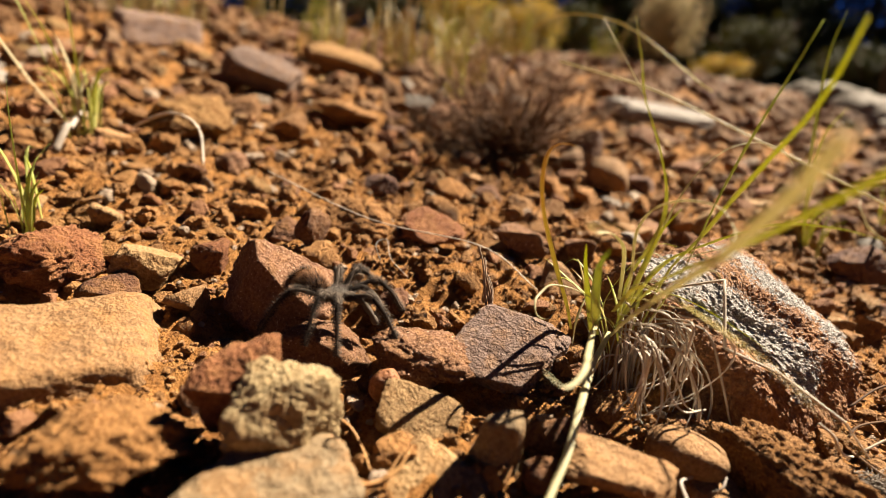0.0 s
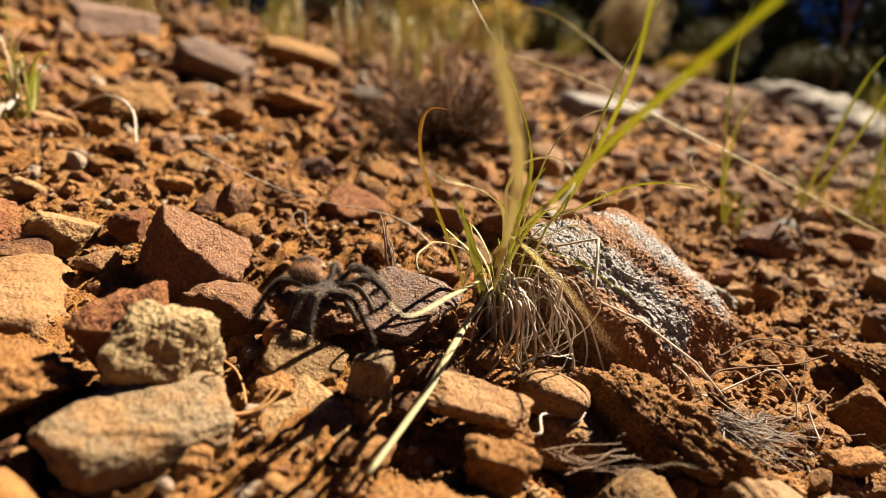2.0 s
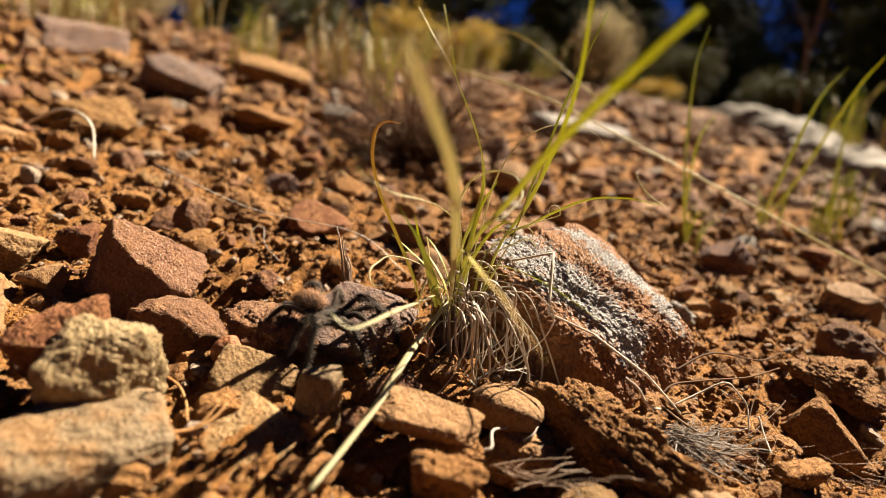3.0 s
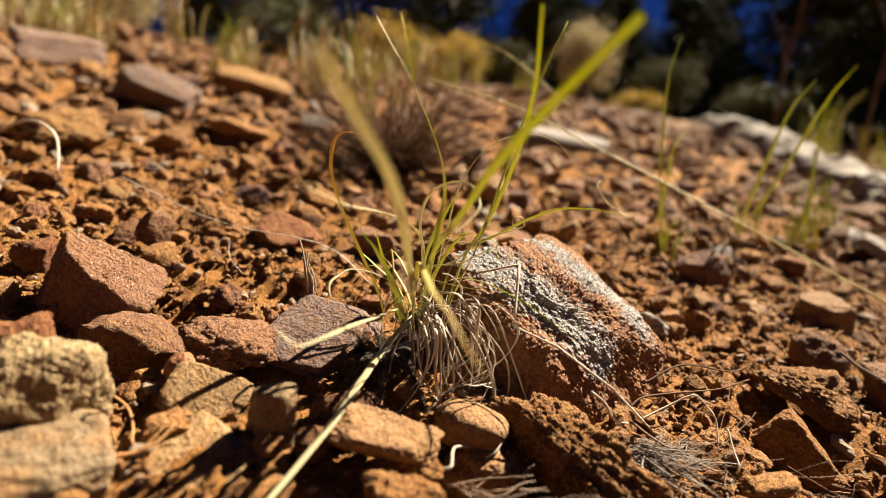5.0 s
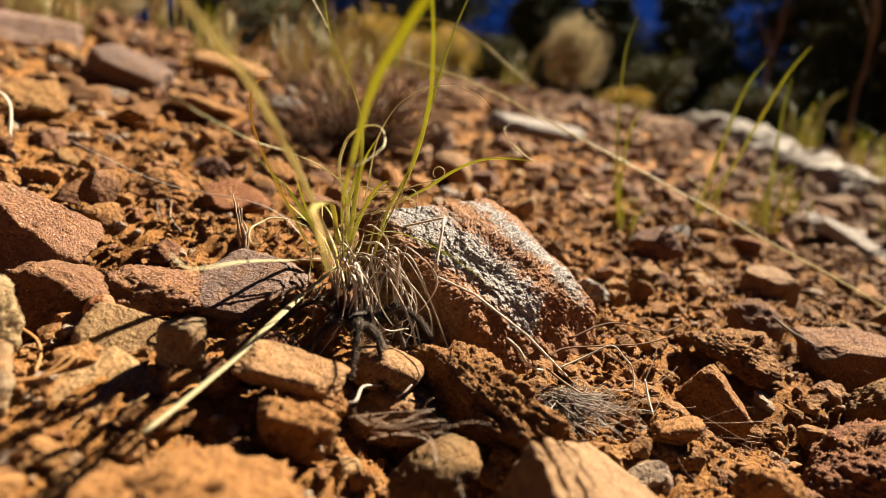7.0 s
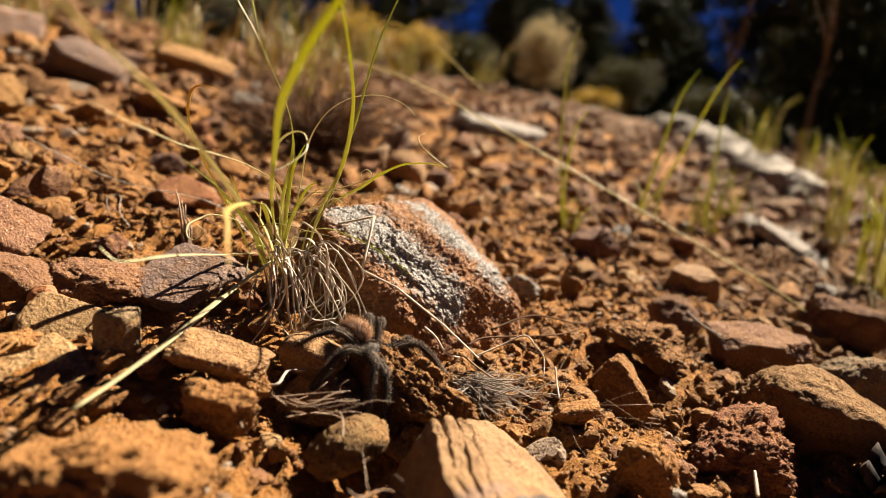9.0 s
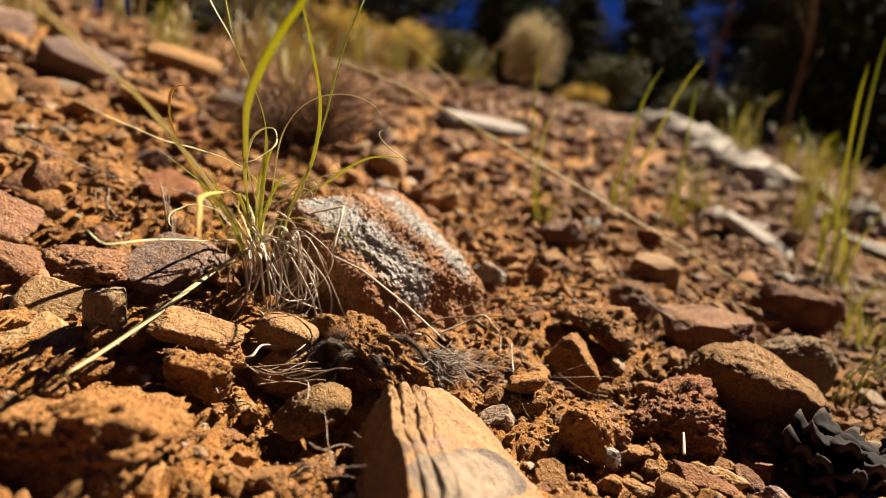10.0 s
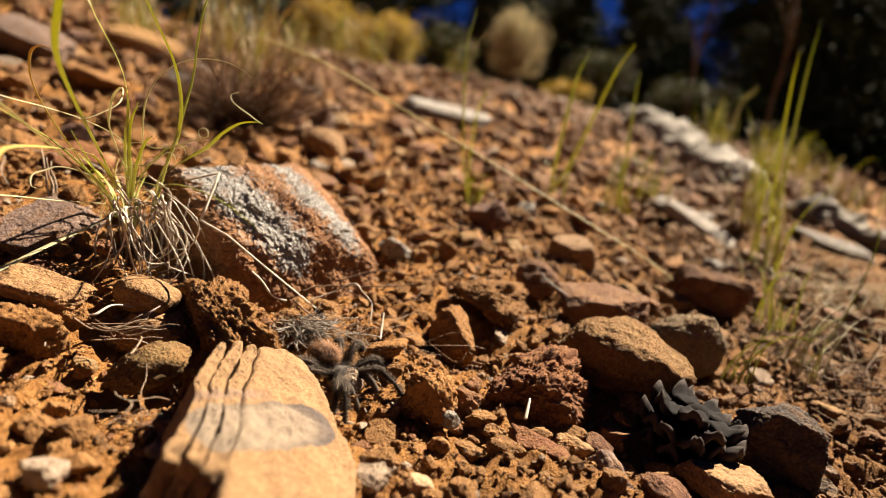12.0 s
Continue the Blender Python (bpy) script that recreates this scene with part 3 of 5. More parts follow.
stone("rock", 0.392, 0.228, -0.083, 0.088, 0.062, 0.064, 15, "clod", "rust", 42, "dark brown rough stone with a lit flat face", (0, 6), 0, [(0.5, -0.6, 0.6, 0.62), (-0.4, -0.9, 0.0, 0.7)])
stone("rock", 0.346, 0.292, -0.065, 0.050, 0.036, 0.038, -41, "ang", "clod", 43, "small orange wedge of stone", (0, 0), 5, [(0.45, 0.1, 0.85, 0.5), (-0.7, -0.6, 0.2, 0.6)])
stone("rock", 0.549, 0.178, -0.100, 0.060, 0.040, 0.050, -42, "ang", "black", 44, "charcoal grey stone beside a pine cone", (0, 4), 0, [(0, 0.1, 1, 0.6), (0, -1, -0.2, 0.7)])
stone("rock", 0.133, 0.252, -0.050, 0.055, 0.038, 0.030, 19, "round", "tan", 45, "smooth brown stone behind dry roots")
stone("rock", 0.152, 0.197, -0.050, 0.043, 0.030, 0.026, 29, "round", "ochreclod", 46, "brown rough stone in front of the roots")
stone("clod", 0.046, 0.152, -0.040, 0.088, 0.074, 0.054, 20, "clod", "clod", 47, "large orange clod of crumbling soil")
stone("pebble", 0.302, 0.128, -0.085, 0.016, 0.013, 0.009, -8, "peb", "peach", 48, "smooth peach-coloured pebble on soil")
stone("rock", 0.376, 0.160, -0.087, 0.034, 0.027, 0.015, -11, "ang", "rust", 49, "small red stone in grit")
stone("rock", 0.414, 0.141, -0.096, 0.040, 0.022, 0.020, -54, "ang", "purple", 50, "small grey broken stone")
stone("rock", 0.487, 0.146, -0.105, 0.051, 0.041, 0.022, -39, "ang", "tan", 51, "small tan stone near the pine cone")
stone("clod", 0.315, 0.192, -0.066, 0.031, 0.028, 0.033, -9, "clod", "clod", 52, "orange lump of dry soil")
stone("pebble", 0.324, 0.179, -0.077, 0.015, 0.009, 0.010, -30, "slab", "grey", 53, "small grey flake of stone")
stone("clod", 0.384, 0.340, -0.048, 0.062, 0.056, 0.030, -40, "clod", "clod", 54, "brown clod of soil")
stone("rock", 0.437, 0.572, -0.008, 0.060, 0.054, 0.038, -51, "ang", "purplered", 55, "brown sloping stone on soil")
stone("clod", -0.169, 0.485, 0.062, 0.034, 0.031, 0.022, 27, "clod", "clod", 57, "small orange clod of soil")
stone("clod", -0.013, 0.311, 0.005, 0.051, 0.046, 0.025, 17, "clod", "pinkbrown", 58, "pitted red-brown lump of stone")
stone("rock", 0.048, 0.234, -0.020, 0.022, 0.017, 0.023, 8, "ang", "darkred", 59, "red-brown stone under a straw blade")
stone("clod", 0.090, 0.227, -0.029, 0.035, 0.028, 0.022, -1, "clod", "clod", 60, "crumbling soil lump in front of a tan stone")
stone("clod", 0.028, 0.207, -0.026, 0.030, 0.024, 0.013, 25, "clod", "clod", 61, "small clod of soil")
stone("clod", 0.088, 0.201, -0.030, 0.036, 0.029, 0.031, 15, "clod", "clod", 62, "orange clod behind dry roots")

# the lichened boulder beside the tuft: a low loaf that leans down the slope, furrowed along its length
def lichened_boulder():
    p, f = ico(8)
    v = p * ((np.abs(p) ** 2.6).sum(1) ** (-1 / 2.6))[:, None] * (0.092, 0.086, 0.058)
    v = v @ np.array(pose(0, 0, 0, -7, 23, -36).to_3x3()).T
    # the broad upper face that catches the sun, the steep front, and the side under the grass
    for way, reach in (((0.24, -0.53, 0.81), 0.0300), ((0.466, -0.829, 0.311), 0.0455), ((-0.5, -0.8, 0.2), 0.058), ((0.75, 0.05, 0.65), 0.052), ((-0.25, 0.35, 0.9), 0.066)):
        way = np.array(way) / np.linalg.norm(way)
        q = np.maximum(v @ way, 0) / reach
        v = v / ((1 + q**11) ** (1 / 11))[:, None]
    n = v / np.linalg.norm(v, axis=1)[:, None]
    ridge = 0.5 - np.abs(fbm(v @ np.array([(0.67, -0.44, -0.6), (0.674, 0.687, 0.249), (0.24, -0.53, 0.81)]).T * (14, 52, 40) + 4.0, 3, 0.5))
    worn = 0.0034 * fbm(v * 26 + 9, 3) + 0.0040 * ridge + 0.0016 * fbm(v * 90 + 2, 3, 0.6) + 0.0013 * fbm(v * 300 + 5, 3, 0.7) + 0.0006 * fbm(v * 900, 2)
    v = v + n * worn[:, None]
    ob = new("boulder", mesh_of("boulder", v, f, "lichen_rock"))
    ob.matrix_basis = Matrix.Translation((0.196, 0.361, 0.000))
    FOOT.append((0.200, 0.360, 0.075))
    tagged(ob, "red sandstone boulder crusted with grey-white lichen", "stone")


lichened_boulder()
# long orange stone in front of the boulder
stone("rock", 0.179, 0.250, -0.043, 0.096, 0.040, 0.050, -53, "clod", "clod", 212, "long orange crumbly stone beside the oval pebble", (0, 4), 0, [(0.1, -0.4, 0.9, 0.55), (0, 0.5, 0.85, 0.6), (0, -0.9, 0.2, 0.85)])

stone("rock", 0.112, 0.060, -0.062, 0.095, 0.055, 0.046, -20, "round", "greytan", 213, "grey-tan rounded stone on bare soil", (0, 10))


def layered_block():
    """Split sandstone: thin leaves stand on edge, parted by dark cracks, the last one thick with a broad lit face; the thin ones are broken off short."""
    block = new("sandstone_block")
    block.matrix_basis = Matrix.Translation((0.216, 0.126, -0.074)) @ pose(0, 0, 0, 0, 0, 4) @ pose(0, 0, 0, 3, 27, 0)
    tagged(block, "split tan sandstone block with dark cracks between layers", "stone")
    for k, (x0, x1, top, y0, y1) in enumerate(((-0.0385, -0.0322, 0.0272, -0.044, 0.064), (-0.0313, -0.0243, 0.0290, -0.048, 0.072), (-0.0234, -0.0158, 0.0298, -0.046, 0.076), (-0.0154, 0.044, 0.0300, -0.080, 0.082))):
        p, f = ico(6)
        n = np.array([(1, 0, 0), (-1, 0, 0), (0, 1, 0), (0, -1, 0), (0, 0, 1), (0, 0, -1), (0.75, 0.75, 0.1), (-0.3, 0.9, 0.3)], float)
        n /= np.linalg.norm(n, axis=1)[:, None]
        q = np.maximum(p @ n.T, 0) / np.array([1, 1, 1, 1, 1, 1, 0.80 if k == 3 else 1.6, 1.6 if k == 3 else 1.25])
        v = p * ((q**34).sum(1) ** (-1 / 34))[:, None]
        v = v * np.array([(x1 - x0) / 2, (y1 - y0) / 2, 0.034])
        v[:, 0] += (x0 + x1) / 2
        v[:, 1] += (y0 + y1) / 2
        v[:, 2] += top - 0.034
        g = np.stack([fbm(v * 75 + 7 * k, 5, 0.6), fbm(v * 60 + 31 + k, 4), fbm(v * 90 + 57 + k, 5, 0.6)], -1)
        v = v + g * np.array([0.0005, 0.004, 0.0014])
        v[:, 0] += 0.0018 * fbm(np.stack([v[:, 1] * 45, 0 * v[:, 1], 0 * v[:, 1]], -1), 4) + 0.0007 * fbm(np.stack([v[:, 1] * 130, v[:, 2] * 60, 0 * v[:, 1] + 5 * k], -1), 4, 0.7)
        part("layer", mesh_of("layer", v, f, "strata"), block)
    FOOT.append((0.236, 0.132, 0.05))


layered_block()

# ---- loose stones that can be told apart ----
KINDS = ["ang", "clod", "slab", "ang", "clod", "ang", "ang", "clod"]


def loose_stones():
    protos = []
    for k in range(16):
        v, f = stone_verts(KINDS[k % 8], 400 + k, 4, 0.02, 0.02, 0.015)
        protos.append((v, f))
    mats = ["clod", "rust", "tan", "pinkbrown", "clod", "darkred", "ochreclod", "clod", "yellowtan", "grey"]
    words = {"clod": "small orange lump of dry soil", "rust": "small rust-red broken stone", "tan": "small tan broken stone", "pinkbrown": "small pink-brown gritty stone", "darkred": "small dark red angular stone", "ochreclod": "small brown crumbly soil stone", "yellowtan": "small yellow-tan chipped stone", "grey": "small grey broken stone"}
    made = {}
    n = 0
    while n < 280:
        y = rng.uniform(0.08, 1.3)
        x = rng.uniform(-0.30 - 0.45 * y, 0.50 + 0.75 * y)
        s = rng.uniform(0.006, 0.014) * (1 + 0.7 * y)
        if any((x - a) ** 2 + (y - b) ** 2 < (c + s) ** 2 for a, b, c in FOOT):
            continue
        k, m = int(rng.integers(16)), mats[int(rng.integers(len(mats)))]
        if (k, m) not in made:
            made[k, m] = mesh_of("loose_stone", protos[k][0], protos[k][1], m)
        ob = new("loose_stone", made[k, m])
        ob.scale = (100 * s, 100 * s * rng.uniform(0.7, 1), 100 * s * rng.uniform(0.6, 1))
        a = rng.uniform(0, 360, 3)
        ob.matrix_basis = Matrix.Translation((x, y, float(ground_z(x, y)) + 0.35 * s)) @ SLOPE @ pose(0, 0, 0, a[0] * 0.08, a[1] * 0.08, a[2]) @ Matrix.Diagonal((*ob.scale, 1))
        tagged(ob, words[m], "stone", "loose stones on the slope")
        FOOT.append((x, y, 0.5 * s))
        n += 1


loose_stones()


def slope_stones():
    """Larger broken stones strewn up the hillside."""
    r = np.random.default_rng(64)
    mats = [("rust", "rust-brown broken stone up the slope"), ("tan", "tan broken stone up the slope"), ("darkred", "dark red broken stone up the slope"), ("purplered", "purple-brown broken stone up the slope")]
    for k in range(64):
        y = r.uniform(0.62, 2.3)
        x = r.uniform(-0.25 - 0.6 * y, 0.45 + 0.3 * y)
        w = r.uniform(0.022, 0.050) * (0.8 + 0.35 * y)
        if any((x - a) ** 2 + (y - b) ** 2 < (c + 0.4 * w) ** 2 for a, b, c in FOOT):
            continue
        m, label = mats[int(r.integers(4))]
        h = w * r.uniform(0.5, 0.8)
        ob = stone("rock", x, y, float(ground_z(x, y)) + 0.22 * h, w, w * r.uniform(0.6, 0.9), h, r.uniform(0, 360), ("ang", "clod", "slab")[k % 3], m, 900 + k, label, (r.normal() * 8, r.normal() * 8), 4)
        tagged(ob, label, "stone", "stones up the slope")


slope_stones()


def scatter(name, count, area, size, level, seed, label, split, mat="grit"):
    """Crumbs and gravel past counting, joined into one sheet of small stones."""
    r = np.random.default_rng(seed)
    coarse = [stone_verts(KINDS[k % 8], 700 + k, level, 2, 2, 1.5) for k in range(12)]
    finer = [stone_verts(KINDS[k % 8], 700 + k, level + 1, 2, 2, 1.5) for k in range(12)]
    V, Fc, base = [], [], 0
    xy = area(r, count)
    foot = np.array(FOOT)
    dd = (xy[:, None, 0] - foot[None, :, 0]) ** 2 + (xy[:, None, 1] - foot[None, :, 1]) ** 2
    xy = xy[(dd > (0.75 * foot[:, 2]) ** 2).all(1)]
    zz = ground_z(xy[:, 0], xy[:, 1])
    for (x, y), z in zip(xy, zz):
        s = size(r, x, y)
        v, f = (finer if s > split else coarse)[int(r.integers(12))]
        a, b, c = r.uniform(-0.6, 0.6), r.uniform(-0.6, 0.6), r.uniform(0, 6.3)
        R = np.array(Euler((a, b, c)).to_matrix())
        V.append((v * (s * r.uniform(0.65, 1.1, 3))) @ R.T + (x, y, z + 0.25 * s))
        Fc.append(f + base)
        base += len(v)
    V, Fc = np.concatenate(V), np.concatenate(Fc)
    me = bpy.data.meshes.new(name)
    me.vertices.add(len(V))
    me.vertices.foreach_set("co", V.ravel())
    me.loops.add(3 * len(Fc))
    me.loops.foreach_set("vertex_index", Fc.ravel().astype(np.int32))
    me.polygons.add(len(Fc))
    me.polygons.foreach_set("loop_start", np.arange(0, 3 * len(Fc), 3, dtype=np.int32))
    me.polygons.foreach_set("use_smooth", np.zeros(len(Fc), bool))
    me.update(calc_edges=True)
    me.materials.append(MATS[mat])
    tagged(new(name, me), label, "gravel", kind="stuff")


def wedge(y0, y1, lo, hi, kl, kr):
    def area(r, n):
        y = r.uniform(0, 1, n) ** 0.8 * (y1 - y0) + y0
        return np.stack([r.uniform(lo - kl * y, hi + kr * y), y], -1)
    return area


scatter("gravel", 40000, wedge(-0.05, 0.72, -0.22, 0.62, 0.5, 0.5), lambda r, x, y: 0.0008 + 0.0034 * r.uniform() ** 3, 1, 21, "fine orange gravel and crumbs of soil", 0.0019)
scatter("soil_crumbs", 5200, wedge(0.0, 0.95, -0.25, 0.6, 0.5, 0.75), lambda r, x, y: 0.003 + 0.0085 * r.uniform() ** 2.2, 2, 22, "crumbly orange clods of dry soil", 0.0065)
scatter("soil_clods", 460, wedge(0.40, 1.15, -0.2, 0.5, 0.5, 0.6), lambda r, x, y: 0.008 + 0.011 * r.uniform() ** 2, 3, 24, "large orange clods of dry soil", 1.0)
scatter("far_gravel", 5500, wedge(0.75, 3.4, -0.3, 0.4, 0.65, 1.0), lambda r, x, y: (0.005 + 0.024 * r.uniform() ** 2) * (0.7 + 0.35 * y), 2, 23, "orange and brown stones strewn up the slope", 1.0, "far_grit")


def around(r, n):
    """The rest of the hillside, beside and behind the stony strip."""
    a, q = r.uniform(0, 2 * np.pi, n), 4.2 * np.sqrt(r.uniform(0.01, 1, n))
    xy = np.stack([0.3 + q * np.cos(a), 0.3 + q * np.sin(a)], -1)
    x, y = xy.T
    return xy[(y < -0.1) | (x < -0.3 - 0.6 * y) | (x > 0.45 + 0.9 * y)]


scatter("hillside_gravel", 9000, around, lambda r, x, y: 0.006 + 0.026 * r.uniform() ** 2.5, 2, 25, "brown and orange stones strewn over the hillside", 1.0, "far_grit")

# ---- plants ----
def spline(points, n):
    """A smooth line through the points, at n even steps."""
    p = np.asarray(points, float)
    if len(p) == 2:
        p = np.array([p[0], (p[0] + p[1]) / 2, p[1]])
    q = np.vstack([2 * p[0] - p[1], p, 2 * p[-1] - p[-2]])
    t = np.linspace(0, len(p) - 1 - 1e-9, n)
    i, f = t.astype(int), (t - t.astype(int))[:, None]
    a, b, c, d = q[i], q[i + 1], q[i + 2], q[i + 3]
    return 0.5 * (2 * b + (c - a) * f + (2 * a - 5 * b + 4 * c - d) * f * f + (3 * b - a - 3 * c + d) * f**3)


def sweep(line, width, flat=0.25, sides=6, taper=1.0, foot=0.6, twist=0.0, swell=0.25):
    """A tapering body along a line: verts, faces and 0..1 along it. flat below 1 makes a leaf blade of it."""
    n = len(line)
    tan = np.gradient(line, axis=0)
    tan /= np.linalg.norm(tan, axis=1)[:, None] + 1e-12
    side = np.cross(tan, (0.13, 0.2, 1.0))
    side /= np.linalg.norm(side, axis=1)[:, None] + 1e-9
    up = np.cross(side, tan)
    s = np.linspace(0, 1, n)
    w = width / 2 * np.minimum(1, foot + (1 - foot) * s / swell) * (1 - taper * s**2.2) + width * 0.02
    ang = np.linspace(0, 2 * np.pi, sides, endpoint=False)
    tw = twist * s
    c, q = np.cos(ang)[None, :] * np.ones((n, 1)), np.sin(ang)[None, :] * flat * np.ones((n, 1))
    a, b = c * np.cos(tw)[:, None] - q * np.sin(tw)[:, None], c * np.sin(tw)[:, None] + q * np.cos(tw)[:, None]
    v = line[:, None] + w[:, None, None] * (a[..., None] * side[:, None] + b[..., None] * up[:, None])
    v = v.reshape(-1, 3)
    f = []
    for i in range(n - 1):
        for j in range(sides):
            k = (j + 1) % sides
            f.append((i * sides + j, i * sides + k, (i + 1) * sides + k, (i + 1) * sides + j))
    f.append(tuple(range(sides))[::-1])
    f.append(tuple((n - 1) * sides + j for j in range(sides)))
    return v, f, np.repeat(s, sides)


def joined(name, pieces, mat, smooth=True):
    V, F, A, base = [], [], [], 0
    for v, f, a in pieces:
        V.append(v)
        F += [tuple(int(i) + base for i in q) for q in f]
        A.append(a)
        base += len(v)
    return mesh_of(name, np.concatenate(V), F, mat, np.concatenate(A), smooth)


def at(x, y, lift=0.0):
    return np.array([x, y, float(ground_z(x, y)) + lift])


def lay(x, y, lift=0.0):
    return np.array([x, y, float(hill(x, y)) + lift + 0.006])


def blade(parent, points, width, mat, name="blade", n=18, flat=0.22, twist=0.6, taper=0.95, label="", foot=0.6, swell=0.25):
    return part(name, joined(name, [sweep(spline(points, n), width, flat, 6, taper, foot, twist, swell)], mat), parent, label)


def grass_tuft():
    tuft = new("grass_tuft")
    tagged(tuft, "green and straw-coloured grass tuft rooted beside a lichened boulder", "grass")
    B = lambda pts, w, m, **k: blade(tuft, pts, w, m, **k)
    # the straw that points to the front, and the one that lies to the side with an upturned tip
    B([(0.098, 0.312, 0.022), (0.081, 0.284, 0.012), (0.068, 0.255, 0.004), (0.058, 0.231, -0.003), (0.048, 0.213, -0.009), (0.039, 0.197, -0.014), (0.030, 0.180, -0.018)], 0.0044, "straw_blade", taper=0.5, twist=0.2)
    B([(0.088, 0.306, 0.028), (0.076, 0.271, 0.034), (0.067, 0.242, 0.040), (0.060, 0.219, 0.044), (0.053, 0.205, 0.045), (0.046, 0.198, 0.046), (0.039, 0.199, 0.052)], 0.0034, "straw_blade", twist=0.3, taper=0.75)
    # hooked blade, and short green ones at the crown
    B([(0.080, 0.332, 0.016), (0.076, 0.331, 0.033), (0.068, 0.323, 0.055), (0.061, 0.313, 0.075), (0.055, 0.304, 0.094), (0.052, 0.297, 0.112), (0.054, 0.295, 0.127), (0.060, 0.294, 0.132), (0.068, 0.294, 0.131)], 0.0038, "tan_blade", n=30)
    B([(0.092, 0.318, 0.018), (0.088, 0.309, 0.037), (0.084, 0.297, 0.050), (0.077, 0.270, 0.071), (0.073, 0.253, 0.080), (0.067, 0.220, 0.095)], 0.0056, "green_blade")
    B([(0.090, 0.320, 0.016), (0.085, 0.314, 0.040), (0.079, 0.302, 0.064), (0.076, 0.292, 0.080)], 0.0044, "yellow_blade")
    # straw that reaches far to the side
    B([(0.104, 0.318, 0.040), (0.103, 0.312, 0.070), (0.090, 0.288, 0.085), (0.077, 0.261, 0.093), (0.066, 0.238, 0.098), (0.057, 0.217, 0.105), (0.053, 0.190, 0.111), (0.055, 0.160, 0.116)], 0.0030, "straw_blade", n=26)
    # a forked stem, the bowed blade with a thread at its end
    B([(0.102, 0.314, 0.020), (0.104, 0.306, 0.055), (0.109, 0.295, 0.075), (0.114, 0.289, 0.093), (0.114, 0.288, 0.110), (0.110, 0.288, 0.126), (0.104, 0.286, 0.141), (0.098, 0.285, 0.155), (0.095, 0.284, 0.171), (0.091, 0.286, 0.192)], 0.0023, "yellow_blade", taper=0.5, n=30)
    B([(0.098, 0.285, 0.155), (0.092, 0.288, 0.167), (0.086, 0.290, 0.177), (0.078, 0.293, 0.192)], 0.0018, "straw_blade", taper=0.5)
    B([(0.114, 0.320, 0.020), (0.122, 0.328, 0.047), (0.137, 0.334, 0.060), (0.154, 0.328, 0.070), (0.168, 0.314, 0.081), (0.183, 0.300, 0.089), (0.198, 0.280, 0.091), (0.206, 0.257, 0.090)], 0.0033, "yellow_blade", n=26)
    B([(0.206, 0.257, 0.090), (0.201, 0.257, 0.093), (0.197, 0.257, 0.096), (0.193, 0.254, 0.099), (0.189, 0.251, 0.103), (0.188, 0.253, 0.107), (0.192, 0.258, 0.109)], 0.0010, "straw_blade", flat=0.8)
    # the thick yellow blade, the upright stems
    B([(0.101, 0.312, 0.026), (0.105, 0.263, 0.068), (0.115, 0.212, 0.098), (0.122, 0.182, 0.118), (0.132, 0.164, 0.134), (0.142, 0.152, 0.147), (0.156, 0.140, 0.163)], 0.0042, "yellow_blade", taper=0.4, foot=0.2, swell=0.6)
    B([(0.118, 0.318, 0.022), (0.129, 0.314, 0.057), (0.141, 0.304, 0.080), (0.148, 0.289, 0.103), (0.151, 0.267, 0.125), (0.150, 0.243, 0.143), (0.148, 0.225, 0.158), (0.144, 0.205, 0.180)], 0.0027, "yellow_blade", taper=0.5, n=26)
    B([(0.118, 0.314, 0.022), (0.126, 0.304, 0.046), (0.137, 0.304, 0.069), (0.145, 0.303, 0.094), (0.153, 0.300, 0.118), (0.159, 0.292, 0.141), (0.166, 0.285, 0.163), (0.178, 0.283, 0.190)], 0.0017, "green_blade", taper=0.5, n=26)
    # two blades that come towards the front: a broad pale one rising, a dull one drooping
    B([(0.098, 0.310, 0.020), (0.097, 0.283, 0.040), (0.092, 0.218, 0.079), (0.088, 0.175, 0.103), (0.084, 0.150, 0.118), (0.079, 0.131, 0.128), (0.075, 0.116, 0.136), (0.070, 0.100, 0.146)], 0.0046, "straw_blade", taper=0.3, twist=0.3, foot=0.3, swell=0.5)
    B([(0.098, 0.308, 0.036), (0.099, 0.270, 0.064), (0.099, 0.209, 0.072), (0.100, 0.176, 0.073), (0.104, 0.160, 0.070), (0.107, 0.145, 0.066), (0.112, 0.125, 0.060)], 0.0036, "tan_blade", taper=0.8)
    # curls and threads
    B([(0.106, 0.316, 0.040), (0.104, 0.300, 0.060), (0.101, 0.291, 0.082), (0.103, 0.288, 0.093), (0.108, 0.281, 0.102), (0.117, 0.268, 0.107), (0.125, 0.253, 0.106), (0.127, 0.241, 0.098), (0.121, 0.233, 0.092), (0.114, 0.226, 0.088), (0.106, 0.222, 0.088)], 0.0018, "straw_blade", flat=0.5, n=40, label="curled dry blade")
    B([(0.088, 0.312, 0.042), (0.073, 0.309, 0.050), (0.061, 0.305, 0.053), (0.055, 0.300, 0.051), (0.050, 0.292, 0.048), (0.051, 0.288, 0.041), (0.057, 0.287, 0.040), (0.060, 0.289, 0.045), (0.056, 0.290, 0.049)], 0.0018, "straw_blade", flat=0.5, n=36, label="curled dry blade")
    B([(0.114, 0.318, 0.040), (0.130, 0.330, 0.041), (0.144, 0.334, 0.037), (0.158, 0.334, 0.031), (0.171, 0.330, 0.024), (0.184, 0.322, 0.016), (0.196, 0.314, 0.008)], 0.0024, "yellow_blade")
